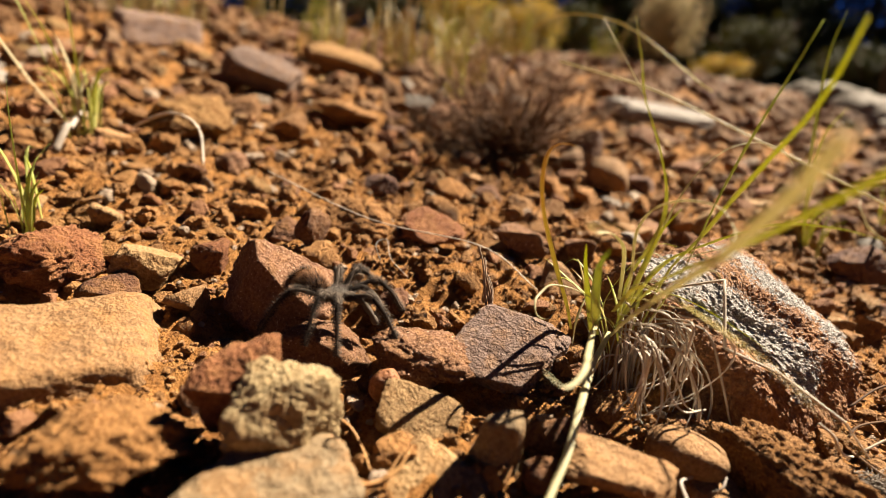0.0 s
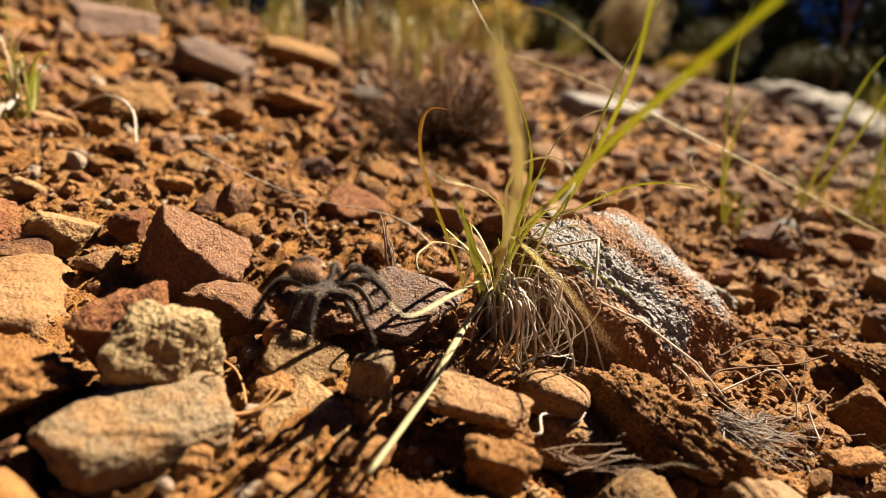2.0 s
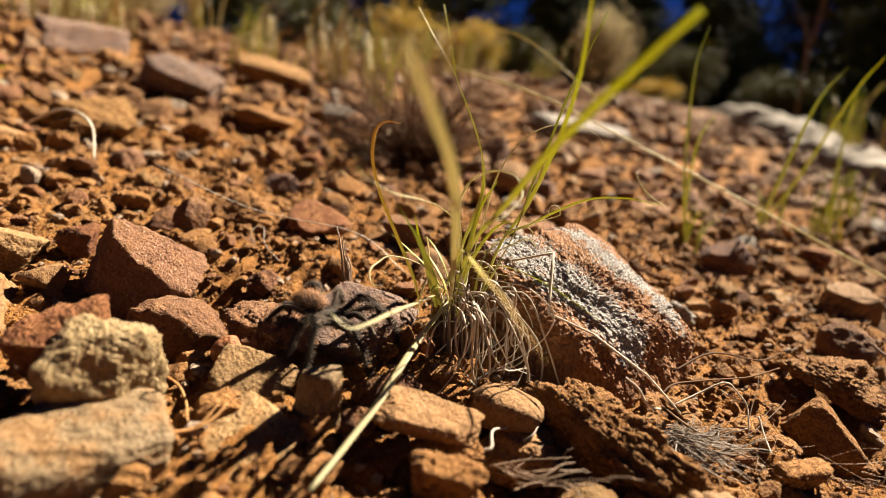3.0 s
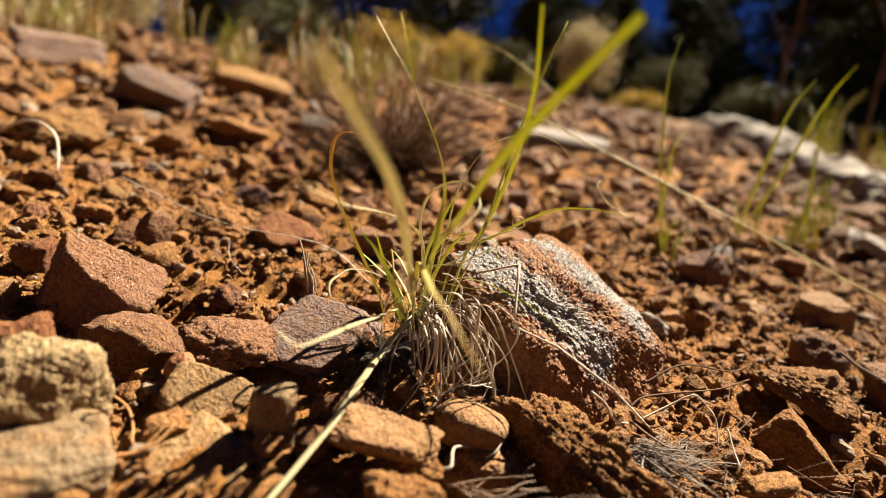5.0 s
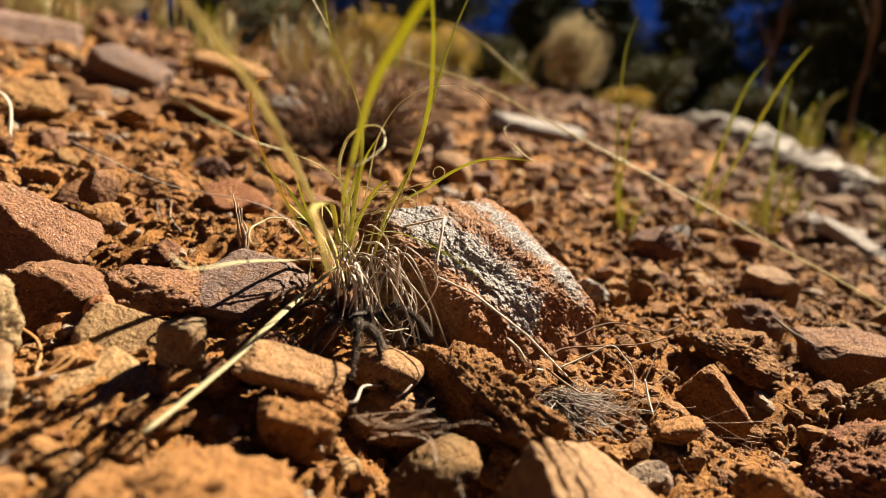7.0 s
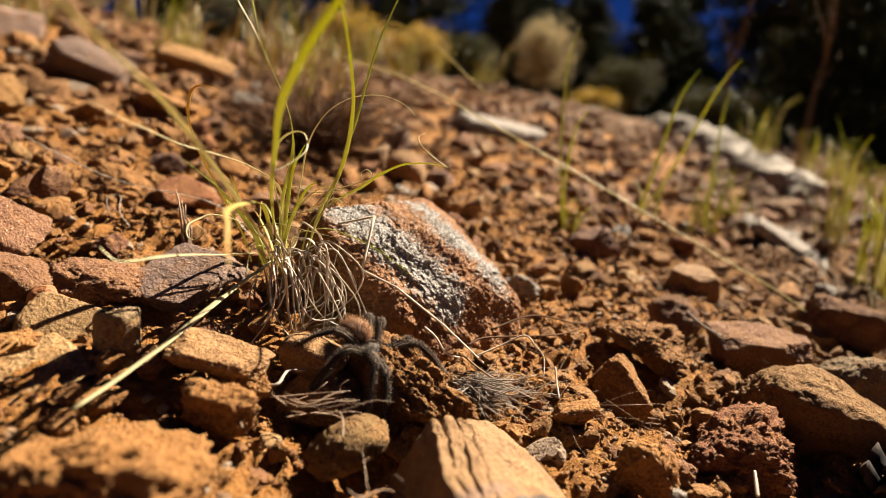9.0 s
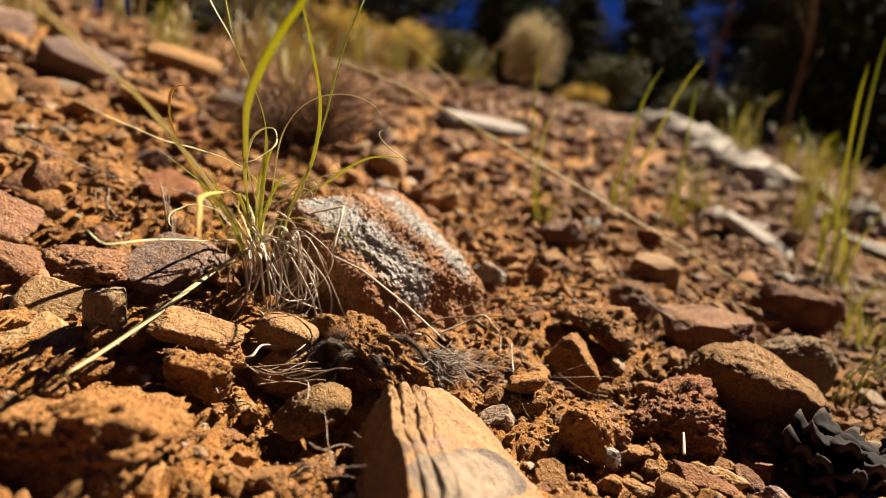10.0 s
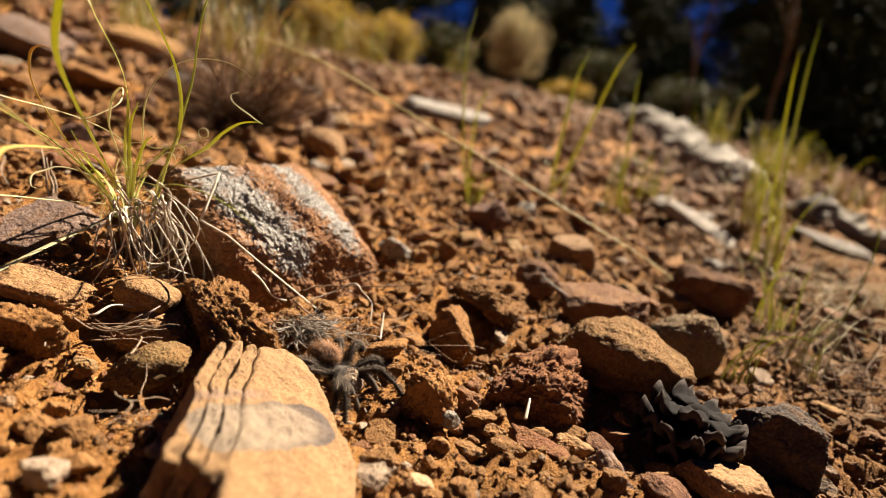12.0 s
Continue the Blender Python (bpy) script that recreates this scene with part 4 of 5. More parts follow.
    B([(0.112, 0.312, 0.050), (0.118, 0.302, 0.080), (0.122, 0.297, 0.098), (0.128, 0.295, 0.111), (0.137, 0.296, 0.122), (0.151, 0.300, 0.130), (0.169, 0.306, 0.132), (0.184, 0.310, 0.127), (0.192, 0.312, 0.119)], 0.0012, "straw_blade", flat=0.6, n=34, label="thin arched dry tip")
    B([(0.090, 0.300, 0.046), (0.104, 0.292, 0.050), (0.122, 0.290, 0.046), (0.140, 0.300, 0.040)], 0.0016, "straw_blade")
    B([(0.104, 0.312, 0.030), (0.109, 0.300, 0.062), (0.114, 0.292, 0.085), (0.122, 0.286, 0.100)], 0.0030, "yellow_blade")
    B([(0.104, 0.312, 0.030), (0.112, 0.302, 0.054), (0.122, 0.292, 0.072), (0.130, 0.284, 0.078)], 0.0027, "yellow_blade")
    r = np.random.default_rng(31)
    mats = ["green_blade", "yellow_blade", "straw_blade", "tan_blade", "yellow_blade"]
    for k in range(12):
        a, ln = r.uniform(-2.4, 2.4) + 1.57, r.uniform(0.025, 0.062)
        x0, y0 = 0.100 + r.normal() * 0.008, 0.318 + r.normal() * 0.007
        dx, dy = 0.55 * ln * math.cos(a), 0.55 * ln * math.sin(a)
        z0 = 0.008
        B([(x0, y0, z0), (x0 + 0.3 * dx, y0 + 0.3 * dy, z0 + 0.55 * ln), (x0 + dx, y0 + dy, z0 + ln * r.uniform(0.75, 1.0)), (x0 + 1.5 * dx, y0 + 1.5 * dy, z0 + ln * r.uniform(0.6, 1.15))], r.uniform(0.0013, 0.0030), mats[k % 5], n=12)
    # dry tips that end in small curls
    for k in range(3):
        a, ln = (-0.2 + 0.33 * k) * 1.05, r.uniform(0.035, 0.075)
        p0 = np.array((0.104 + r.normal() * 0.012, 0.304 + r.normal() * 0.004, r.uniform(0.05, 0.10)))
        out = np.array((math.cos(a), -0.25 + 0.2 * r.normal(), 0.6 * math.sin(a) + 0.25))
        side = np.array((-out[2], 0.1, out[0])) * r.choice((-1, 1))
        p1, c = p0 + out * ln * 0.55 + side * ln * 0.12, r.uniform(0.004, 0.010)
        ring = [p1 + out * ln * 0.45 + c * (out * math.sin(q) + side * (1 - math.cos(q))) * (1 - 0.08 * q) for q in np.linspace(0, r.uniform(2.0, 5.5), 7)]
        B([p0, p0 + out * ln * 0.3, p1, *ring], r.uniform(0.0008, 0.0013), "straw_blade", flat=0.6, n=34, taper=0.5)
    # a beard of dead straw and roots hanging from the crown
    pieces = []
    for k in range(32):
        x0, y0, z0 = 0.098 + r.uniform(0, 0.036), 0.304 + r.normal() * 0.006, 0.030 + r.normal() * 0.007
        dx, dy, dz = r.normal() * 0.011 + 0.012, -abs(r.normal()) * 0.009 - 0.003, -r.uniform(0.040, 0.076)
        bend, curl = r.normal(size=3) * 0.006, r.normal(size=3) * (0.010, 0.006, 0.005)
        p0 = np.array((x0, y0, z0))
        p = [p0, p0 + (0.5 * dx, 0.9 * dy - 0.004, 0.05 * dz + 0.004), p0 + (1.0 * dx, dy, 0.42 * dz) + bend, p0 + (1.05 * dx, 0.8 * dy, 0.8 * dz) + bend + 0.6 * curl, p0 + (0.9 * dx, 0.7 * dy, dz) + 1.8 * curl]
        pieces.append(sweep(spline(p, 20), r.uniform(0.0010, 0.0021), 0.6, 5, 0.5, 1.0))
    tagged(part("dead_straw", joined("dead_straw", pieces, "root_straw"), tuft, "pale grey dead straw and roots"), kind="stuff")
    pieces = []
    for k in range(24):
        a = r.uniform(0, 6.28)
        p0 = np.array([0.104 + r.normal() * 0.010, 0.315 + r.normal() * 0.007, -0.016])
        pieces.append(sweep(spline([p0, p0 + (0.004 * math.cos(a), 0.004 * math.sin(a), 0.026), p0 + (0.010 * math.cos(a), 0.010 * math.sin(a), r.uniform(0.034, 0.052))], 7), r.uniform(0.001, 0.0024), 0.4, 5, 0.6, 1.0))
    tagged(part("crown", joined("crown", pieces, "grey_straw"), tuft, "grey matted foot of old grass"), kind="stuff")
    # a kinked straw that lies over the boulder
    line = [(0.140, 0.326, 0.045), (0.165, 0.318, 0.052), (0.157, 0.293, 0.020), (0.179, 0.275, 0.013), (0.208, 0.263, -0.008), (0.239, 0.280, -0.041)]
    part("straw", joined("straw", [sweep(np.concatenate([np.linspace(a, b, 5) for a, b in zip(map(np.array, line), map(np.array, line[1:]))]), 0.0019, 0.8, 5, 0.3, 1.0)], "root_straw"), tuft, "kinked pale straw")


grass_tuft()


def grass_clump(x, y, heads, seed, spread=0.03, count=14, height=0.12, width=0.003, mats=("green_blade", "yellow_blade", "straw_blade"), label="green grass clump among the stones", lean=(0, 0), droop=0.35):
    """A clump of grass: single blades as parts, round one foot."""
    r = np.random.default_rng(seed)
    clump = new("grass_clump")
    base = at(x, y, -0.004)
    clump.matrix_basis = Matrix.Translation(base)
    tagged(clump, label, "grass", "grass clumps on the slope")
    for k in range(count):
        a, ln = r.uniform(0, 6.28), height * r.uniform(0.45, 1.1)
        o = np.array([r.normal() * spread * 0.35, r.normal() * spread * 0.35, 0])
        out = np.array([math.cos(a), math.sin(a), 0]) * ln * droop * r.uniform(0.3, 1.2) + np.array([lean[0], lean[1], 0]) * ln
        pts = [o, o + 0.25 * out + (0, 0, 0.45 * ln), o + 0.75 * out + (0, 0, 0.85 * ln), o + 1.45 * out + (0, 0, ln * r.uniform(0.85, 1.1))]
        blade(clump, pts, width * r.uniform(0.6, 1.2), mats[int(r.integers(len(mats)))], n=10)
    for k, tip in enumerate(heads):
        t = np.array(tip) - base
        side = np.array([r.normal(), r.normal(), 0]) * 0.006
        blade(clump, [(0, 0, 0), t * 0.35 + side, t * 0.75 + side + (0, 0, 0.06 * np.linalg.norm(t)), t], width * 1.2, mats[k % len(mats)], n=12)


GREEN = ("green_blade", "yellow_blade", "green_blade")
DRY = ("dry_grass", "straw_blade", "dry_grass", "tan_blade")
MIXED = ("green_blade", "yellow_blade", "dry_grass", "straw_blade")
grass_clump(-0.400, 0.646, [(-0.44, 0.62, 0.27), (-0.40, 0.64, 0.34), (-0.53, 0.66, 0.28)], 51, 0.03, 16, 0.13, 0.0045, MIXED, "yellow-green grass clump with a white dry root")
grass_clump(-0.318, 0.425, [(-0.31, 0.42, 0.17), (-0.37, 0.43, 0.15)], 52, 0.02, 12, 0.08, 0.0034, GREEN, "short bright green grass clump")
grass_clump(0.424, 0.640, [(0.413, 0.621, 0.246), (0.437, 0.63, 0.15)], 53, 0.02, 7, 0.07, 0.003, GREEN + ("tan_blade",), "thin green grass stems standing alone")
grass_clump(0.562, 0.716, [(0.551, 0.58, 0.199), (0.63, 0.62, 0.22)], 54, 0.02, 4, 0.06, 0.0040, GREEN, "two arching green grass blades")
grass_clump(0.70, 0.76, [(0.70, 0.74, 0.20)], 55, 0.03, 9, 0.11, 0.004, GREEN + ("tan_blade",))
grass_clump(0.86, 0.60, [(0.88, 0.6, 0.26), (0.84, 0.58, 0.22)], 56, 0.05, 16, 0.17, 0.0038, MIXED, "tall yellow-green grass clump beside pale stones")
grass_clump(0.98, 0.80, [], 57, 0.06, 18, 0.20, 0.0042, MIXED, "tall yellow-green grass clump beside pale stones")
grass_clump(0.80, 0.84, [], 58, 0.03, 10, 0.10, 0.004, GREEN)
grass_clump(0.600, 0.292, [(0.66, 0.30, 0.01)], 59, 0.02, 9, 0.055, 0.0032, GREEN, "short bright green grass beside dry straw", (0.45, 0))
grass_clump(0.665, 0.300, [(0.75, 0.33, 0.03)], 60, 0.03, 16, 0.065, 0.0030, MIXED, "green grass with dry yellow blades", (0.7, 0.1))
grass_clump(0.73, 0.42, [], 61, 0.04, 12, 0.08, 0.003, MIXED, "small green and straw grass clump")
grass_clump(0.02, 1.22, [(0.0, 1.2, 0.42)], 62, 0.04, 14, 0.2, 0.005, MIXED, "thin green grass among dry stems")
r_bg = np.random.default_rng(77)
for k in range(46):
    gx = r_bg.uniform(-1.5, 0.45)
    gy = r_bg.uniform(1.35, 2.6) - 0.1 * gx
    if gx > -0.2 and k % 2:
        continue
    grass_clump(gx, gy, [], 100 + k, 0.09, 22, r_bg.uniform(0.12, 0.25), 0.006, DRY if k % 4 else MIXED, "tall clump of dry straw-coloured grass", (0.05, 0), 0.3)
for k in range(17):
    gx = r_bg.uniform(0.5, 2.4)
    gy = r_bg.uniform(1.3, 3.0) if gx < 1.5 else r_bg.uniform(0.6, 2.4)
    grass_clump(gx, gy, [], 160 + k, 0.09, 14, r_bg.uniform(0.08, 0.24), 0.006, MIXED, "clump of yellow-green hillside grass", (0.05, 0), 0.35)


def brush():
    """A low dead bush of thin dark twigs."""
    r = np.random.default_rng(41)
    bush = new("dead_bush")
    bush.matrix_basis = Matrix.Translation(at(0.085, 0.83))
    tagged(bush, "low dead bush of thin dark brown twigs", "bush")
    for k in range(20):
        pieces = []
        lead = r.uniform(0, 6.28)
        for _ in range(24):
            a, e, ln = lead + r.normal() * 0.5, r.uniform(0.15, 1.35), r.uniform(0.08, 0.19)
            d = np.array([math.cos(a) * math.cos(e) * 1.15, math.sin(a) * math.cos(e), math.sin(e) * 0.85])
            o = r.normal(size=3) * (0.022, 0.02, 0.004)
            b = r.normal(size=3) * 0.014
            pieces.append(sweep(spline([o, o + d * ln * 0.5 + b, o + d * ln], 6), r.uniform(0.001, 0.0022), 0.8, 4, 0.6, 1.0))
        part("branch", joined("branch", pieces, "brush_twig"), bush)


brush()


def straw_line(name, pts, width, mat, label, category, n=24):
    ob = new(name, joined(name, [sweep(spline(pts, n), width, 0.8, 6, 0.4, 1.0)], mat))
    return tagged(ob, label, category)


# a long dry stalk bowed across the slope, and twigs on the ground
straw_line("dry_stalk", [(0.13, 0.66, 0.20), (0.22, 0.615, 0.168), (0.31, 0.573, 0.120), (0.42, 0.528, 0.060), (0.53, 0.483, -0.002), (0.60, 0.454, -0.042), (0.63, 0.44, -0.065)], 0.0026, "straw_blade", "long thin dry stalk bowed over the ground", "stalk")
straw_line("dry_stalk", [lay(0.32, 0.70, 0.14), lay(0.22, 0.78, 0.20), lay(0.14, 0.92, 0.17), lay(0.08, 1.0, 0.02)], 0.0022, "tan_blade", "thin arching dry stalk", "stalk")
straw_line("dry_stalk", [lay(-0.16, 0.52, 0.028), lay(-0.06, 0.46, 0.022), lay(0.03, 0.43, 0.026), lay(0.07, 0.40, 0.012)], 0.0013, "root_straw", "thin pale straw lying on the soil", "straw")
straw_line("twig", [lay(0.252, 0.318, 0.006), lay(0.29, 0.338, 0.012), lay(0.33, 0.344, 0.008), lay(0.352, 0.352, 0.012)], 0.0016, "brush_twig", "thin brown twig on the soil", "twig")
straw_line("twig", [lay(0.440, 0.372, 0.020), lay(0.452, 0.358, 0.014), lay(0.490, 0.327, 0.006)], 0.0028, "grey_straw", "thin grey twig between stones", "twig")
def broken_stick():
    """A short stump of a stem, split into fibres that end at uneven heights."""
    r = np.random.default_rng(61)
    stick = new("twig")
    stick.matrix_basis = Matrix.Translation((0.033, 0.354, 0.004))
    tagged(stick, "short broken brown stick standing upright", "twig")
    for k in range(7):
        o, top = r.normal(size=3) * (0.0016, 0.0016, 0.001), r.uniform(0.030, 0.056)
        lean = np.array((-0.006, 0.006, 0)) * top / 0.05
        line = spline([o, o + 0.35 * lean + r.normal(size=3) * 0.0009 + (0, 0, 0.4 * top), o + 0.7 * lean + r.normal(size=3) * 0.0012 + (0, 0, 0.75 * top), o + lean + r.normal(size=3) * 0.0012 + (0, 0, top)], 16)
        line = line + 0.0005 * np.stack([fbm(line * 160 + 3 * k + q, 3) for q in (0, 7, 15)], -1)
        part("fibre", joined("fibre", [sweep(line, r.uniform(0.0016, 0.0030), 0.7, 6, 0.55, 1.0)], "twig"), stick)


broken_stick()
straw_line("twig", [lay(-0.048, 0.418, 0.008), lay(-0.052, 0.428, 0.016), lay(-0.044, 0.434, 0.018), lay(-0.040, 0.420, 0.010), lay(-0.026, 0.402, 0.006)], 0.0009, "grey_straw", "small hooked pale rootlet", "root")
straw_line("pine_needle", [(-0.0379, 0.2111, -0.0074), (-0.0278, 0.2154, -0.0081), (-0.0201, 0.2209, -0.0061), (-0.0154, 0.2271, -0.0016)], 0.0022, "orange_needle", "orange dry needle lying on stones", "needle")
straw_line("pine_needle", [(-0.0325, 0.2134, -0.0097), (-0.0244, 0.2175, -0.0062), (-0.0190, 0.2256, -0.0014)], 0.0012, "orange_needle", "thin orange needle beside another", "needle")
straw_line("pine_needle", [(-0.0556, 0.2530, 0.0035), (-0.0451, 0.2473, -0.0012), (-0.0386, 0.2382, -0.0059), (-0.0324, 0.2227, -0.0079)], 0.0014, "orange_needle", "thin orange needle bent between stones", "needle")
straw_line("root", [lay(-0.372, 0.55, 0.006), lay(-0.376, 0.58, 0.022), lay(-0.392, 0.61, 0.012), lay(-0.398, 0.64, 0.02)], 0.0075, "grey_straw", "white dry root beside grass", "root")
straw_line("dry_stalk", [lay(-0.33, 0.62, 0.02), lay(-0.28, 0.60, 0.045), lay(-0.245, 0.58, 0.04), lay(-0.235, 0.56, 0.01)], 0.003, "root_straw", "arched pale dry stem", "straw")
straw_line("root", [(0.0961, 0.2393, -0.0282), (0.1020, 0.2280, -0.0293), (0.1081, 0.2252, -0.0288), (0.1129, 0.2252, -0.0275), (0.1159, 0.2404, -0.0270), (0.1254, 0.2494, -0.0307)], 0.0022, "grey_straw", "crooked pale rootlet beside stones", "root")
straw_line("root", [(0.1335, 0.2433, -0.0351), (0.1374, 0.2423, -0.0319), (0.1419, 0.2475, -0.0296)], 0.0014, "grey_straw", "short pale rootlet beside stones", "root")
straw_line("twig", [(0.2280, 0.2836, -0.0296), (0.2400, 0.2922, -0.0277), (0.2649, 0.3010, -0.0298), (0.2996, 0.3085, -0.0316), (0.3244, 0.3143, -0.0282)], 0.0015, "brush_twig", "dark crooked twig lying on the soil", "twig")
straw_line("twig", [(0.2322, 0.2781, -0.0353), (0.2513, 0.2826, -0.0293), (0.2663, 0.2810, -0.0219), (0.2730, 0.2770, -0.0277), (0.2798, 0.2774, -0.0367), (0.2780, 0.2698, -0.0499)], 0.0014, "root_straw", "pale forked twig arched over the roots", "twig")
straw_line("twig", [(0.2627, 0.2776, -0.0260), (0.2679, 0.2762, -0.0291), (0.2789, 0.2776, -0.0345)], 0.0011, "root_straw", "short pale twig across another", "twig")
straw_line("twig", [(0.2888, 0.2784, -0.0438), (0.2874, 0.2691, -0.0514), (0.2861, 0.2586, -0.0573)], 0.0014, "root_straw", "thin straight straw standing in soil", "straw")
straw_line("dry_leaf", [(0.1965, 0.2655, -0.0103), (0.2032, 0.2631, -0.0158), (0.2083, 0.2639, -0.0244), (0.2130, 0.2653, -0.0289), (0.2197, 0.2677, -0.0314)], 0.0020, "root_straw", "pale dry leaf ribbon hanging at the boulder", "leaf")
straw_line("dry_stalk", [(0.2238, 0.2739, -0.0328), (0.2339, 0.2666, -0.0398), (0.2483, 0.2604, -0.0472), (0.2672, 0.2540, -0.0553)], 0.0016, "twig", "thin dry straw end lying on the soil", "straw")
straw_line("twig", [lay(0.372, 0.178, 0.004), lay(0.378, 0.190, 0.010)], 0.0022, "root_straw", "tiny pale stick in the grit", "twig")


def wisps(name, centre, spread, count, lengths, rise, thick, mat, label, category, seed, towards=(0, 0, 0)):
    """A loose tangle of dry fibres."""
    r = np.random.default_rng(seed)
    tangle = new(name)
    c = np.array(centre)
    tangle.matrix_basis = Matrix.Translation(c)
    tagged(tangle, label, category)
    pieces = []
    for _ in range(count):
        o = r.normal(size=3) * spread
        a, ln = r.uniform(0, 6.28), r.uniform(*lengths)
        d = np.array([math.cos(a), math.sin(a), r.uniform(0, rise)]) * ln + np.array(towards) * ln
        b, e = r.normal(size=3) * ln * 0.13, r.normal(size=3) * ln * 0.16
        pieces.append(sweep(spline([o, o + 0.4 * d + b, o + 0.8 * d + e, o + d + 1.6 * e], 18), thick * r.uniform(0.35, 1.0), 0.8, 4, 0.5, 1.0))
    tagged(part("fibre_mass", joined("fibre_mass", pieces, mat), tangle), kind="stuff")


wisps("dry_roots", (0.226, 0.262, -0.050), (0.007, 0.006, 0.003), 300, (0.007, 0.022), 0.5, 0.0010, "grey_straw", "tangle of grey dry grass roots at the boulder's foot", "roots", 5, (0.75, -0.45, -0.25))
wisps("dry_roots", (0.270, 0.268, -0.062), (0.022, 0.012, 0.003), 44, (0.016, 0.05), 0.25, 0.0007, "twig", "loose brown dry straw on the soil", "straw", 6, (0.4, 0, 0))
wisps("dry_roots", (0.122, 0.212, -0.032), (0.010, 0.008, 0.004), 14, (0.014, 0.030), 0.45, 0.0014, "twig", "bundle of brown dry roots between stones", "roots", 7, (0.9, -0.5, -0.2))
wisps("dry_roots", (0.168, 0.148, -0.055), (0.010, 0.008, 0.004), 14, (0.01, 0.028), 0.5, 0.0012, "twig", "few brown rootlets beside the split block", "roots", 8)
wisps("dry_straw", (0.340, 0.250, -0.085), (0.03, 0.02, 0.002), 40, (0.01, 0.035), 0.2, 0.0010, "twig", "short bits of dry straw in the grit", "straw", 9)
wisps("dry_straw", (0.72, 0.34, -0.11), (0.05, 0.04, 0.004), 80, (0.03, 0.09), 0.3, 0.0014, "twig", "mat of brown dry straw on the slope", "straw", 10)
wisps("dry_straw", (0.90, 0.52, -0.10), (0.08, 0.07, 0.006), 120, (0.04, 0.12), 0.4, 0.0018, "dry_grass", "mat of dry straw under tall grass", "straw", 11)


def pine_cone():
    """An old open cone lying on its side: thick scales with curled lips in spiral rows."""
    r = np.random.default_rng(15)
    cone = new("pine_cone")
    cone.matrix_basis = Matrix.Translation((0.488, 0.186, -0.096)) @ pose(0, 0, 0, 10, 12, 30)
    tagged(cone, "dark weathered open pine cone lying among stones, colour deepened for shade", "pine cone")
    core, f = ico(3)
    part("core", mesh_of("core", core * (0.012, 0.012, 0.022), f, "cone_scale", np.zeros(len(core))), cone)
    for k in range(27):
        h = -0.020 + 0.042 * (k / 26)
        a = k * 2.39996
        reach = 0.012 + 0.017 * math.sin(math.pi * min(0.96, (k + 4) / 32)) ** 0.8
        n, m = 7, 7
        V = []
        for i in range(n):
            s = i / (n - 1)
            for j in range(m):
                u = j / (m - 1) * 2 - 1
                wide = 0.0038 + 0.0070 * math.sin(math.pi * min(1, s * 0.75 + 0.1))
                lip = 0.0060 * max(0, s - 0.7) / 0.3
                V.append((0.006 + reach * s, u * wide * (1 - 0.25 * s * s), 0.0035 * s - 0.0035 * u * u * s + lip * (1 - 0.5 * u * u) + 0.0009 * r.normal()))
        V = np.array(V)
        low = V - (0, 0, 0.0048)
        F = []
        for i in range(n - 1):
            for j in range(m - 1):
                q = i * m + j
                F.append((q, q + 1, q + m + 1, q + m))
                F.append((q + n * m, q + m + n * m, q + m + 1 + n * m, q + 1 + n * m))
        rim = [j for j in range(m)] + [i * m + m - 1 for i in range(1, n)] + [(n - 1) * m + j for j in range(m - 2, -1, -1)] + [i * m for i in range(n - 2, 0, -1)]
        for p, q in zip(rim, rim[1:] + rim[:1]):
            F.append((q, p, p + n * m, q + n * m))
        R = np.array((Matrix.Rotation(a, 3, "Z") @ Matrix.Rotation(-0.35 + 0.5 * (k / 26) + 0.14 * r.normal(), 3, "Y")))
        W = np.vstack([V, low]) @ R.T + (0, 0, h)
        W = W + 0.0008 * np.stack([fbm(W * 220 + s, 3, 0.6) for s in (3, 17, 29)], -1)
        along = np.tile(np.repeat(np.linspace(0, 1, n) ** 8, m), 2)
        part("scale", mesh_of("scale", W, F, "cone_scale", along), cone)


pine_cone()


def fallen_log():
    """A bleached log half sunk in the slope, in two broken lengths."""
    r = np.random.default_rng(3)
    for label, pts, wd in (("bleached grey fallen log on the hillside", [at(1.66, 2.75, 0.05), at(1.50, 2.1, 0.03), at(1.36, 1.55, 0.02), at(1.30, 1.22, 0.0)], 0.17), ("short bleached piece of fallen branch", [at(1.30, 1.08, 0.01), at(1.36, 0.92, 0.01), at(1.40, 0.80, 0.0)], 0.09)):
        v, f, a = sweep(spline(pts, 110), wd, 0.7, 26, 0.35, 1.0)
        v = v + 0.022 * np.stack([fbm(v * 11 + s, 5, 0.65) for s in (0, 9, 21)], -1)
        tagged(new("fallen_log", mesh_of("fallen_log", v, f, "log_wood", a)), label, "log")


fallen_log()


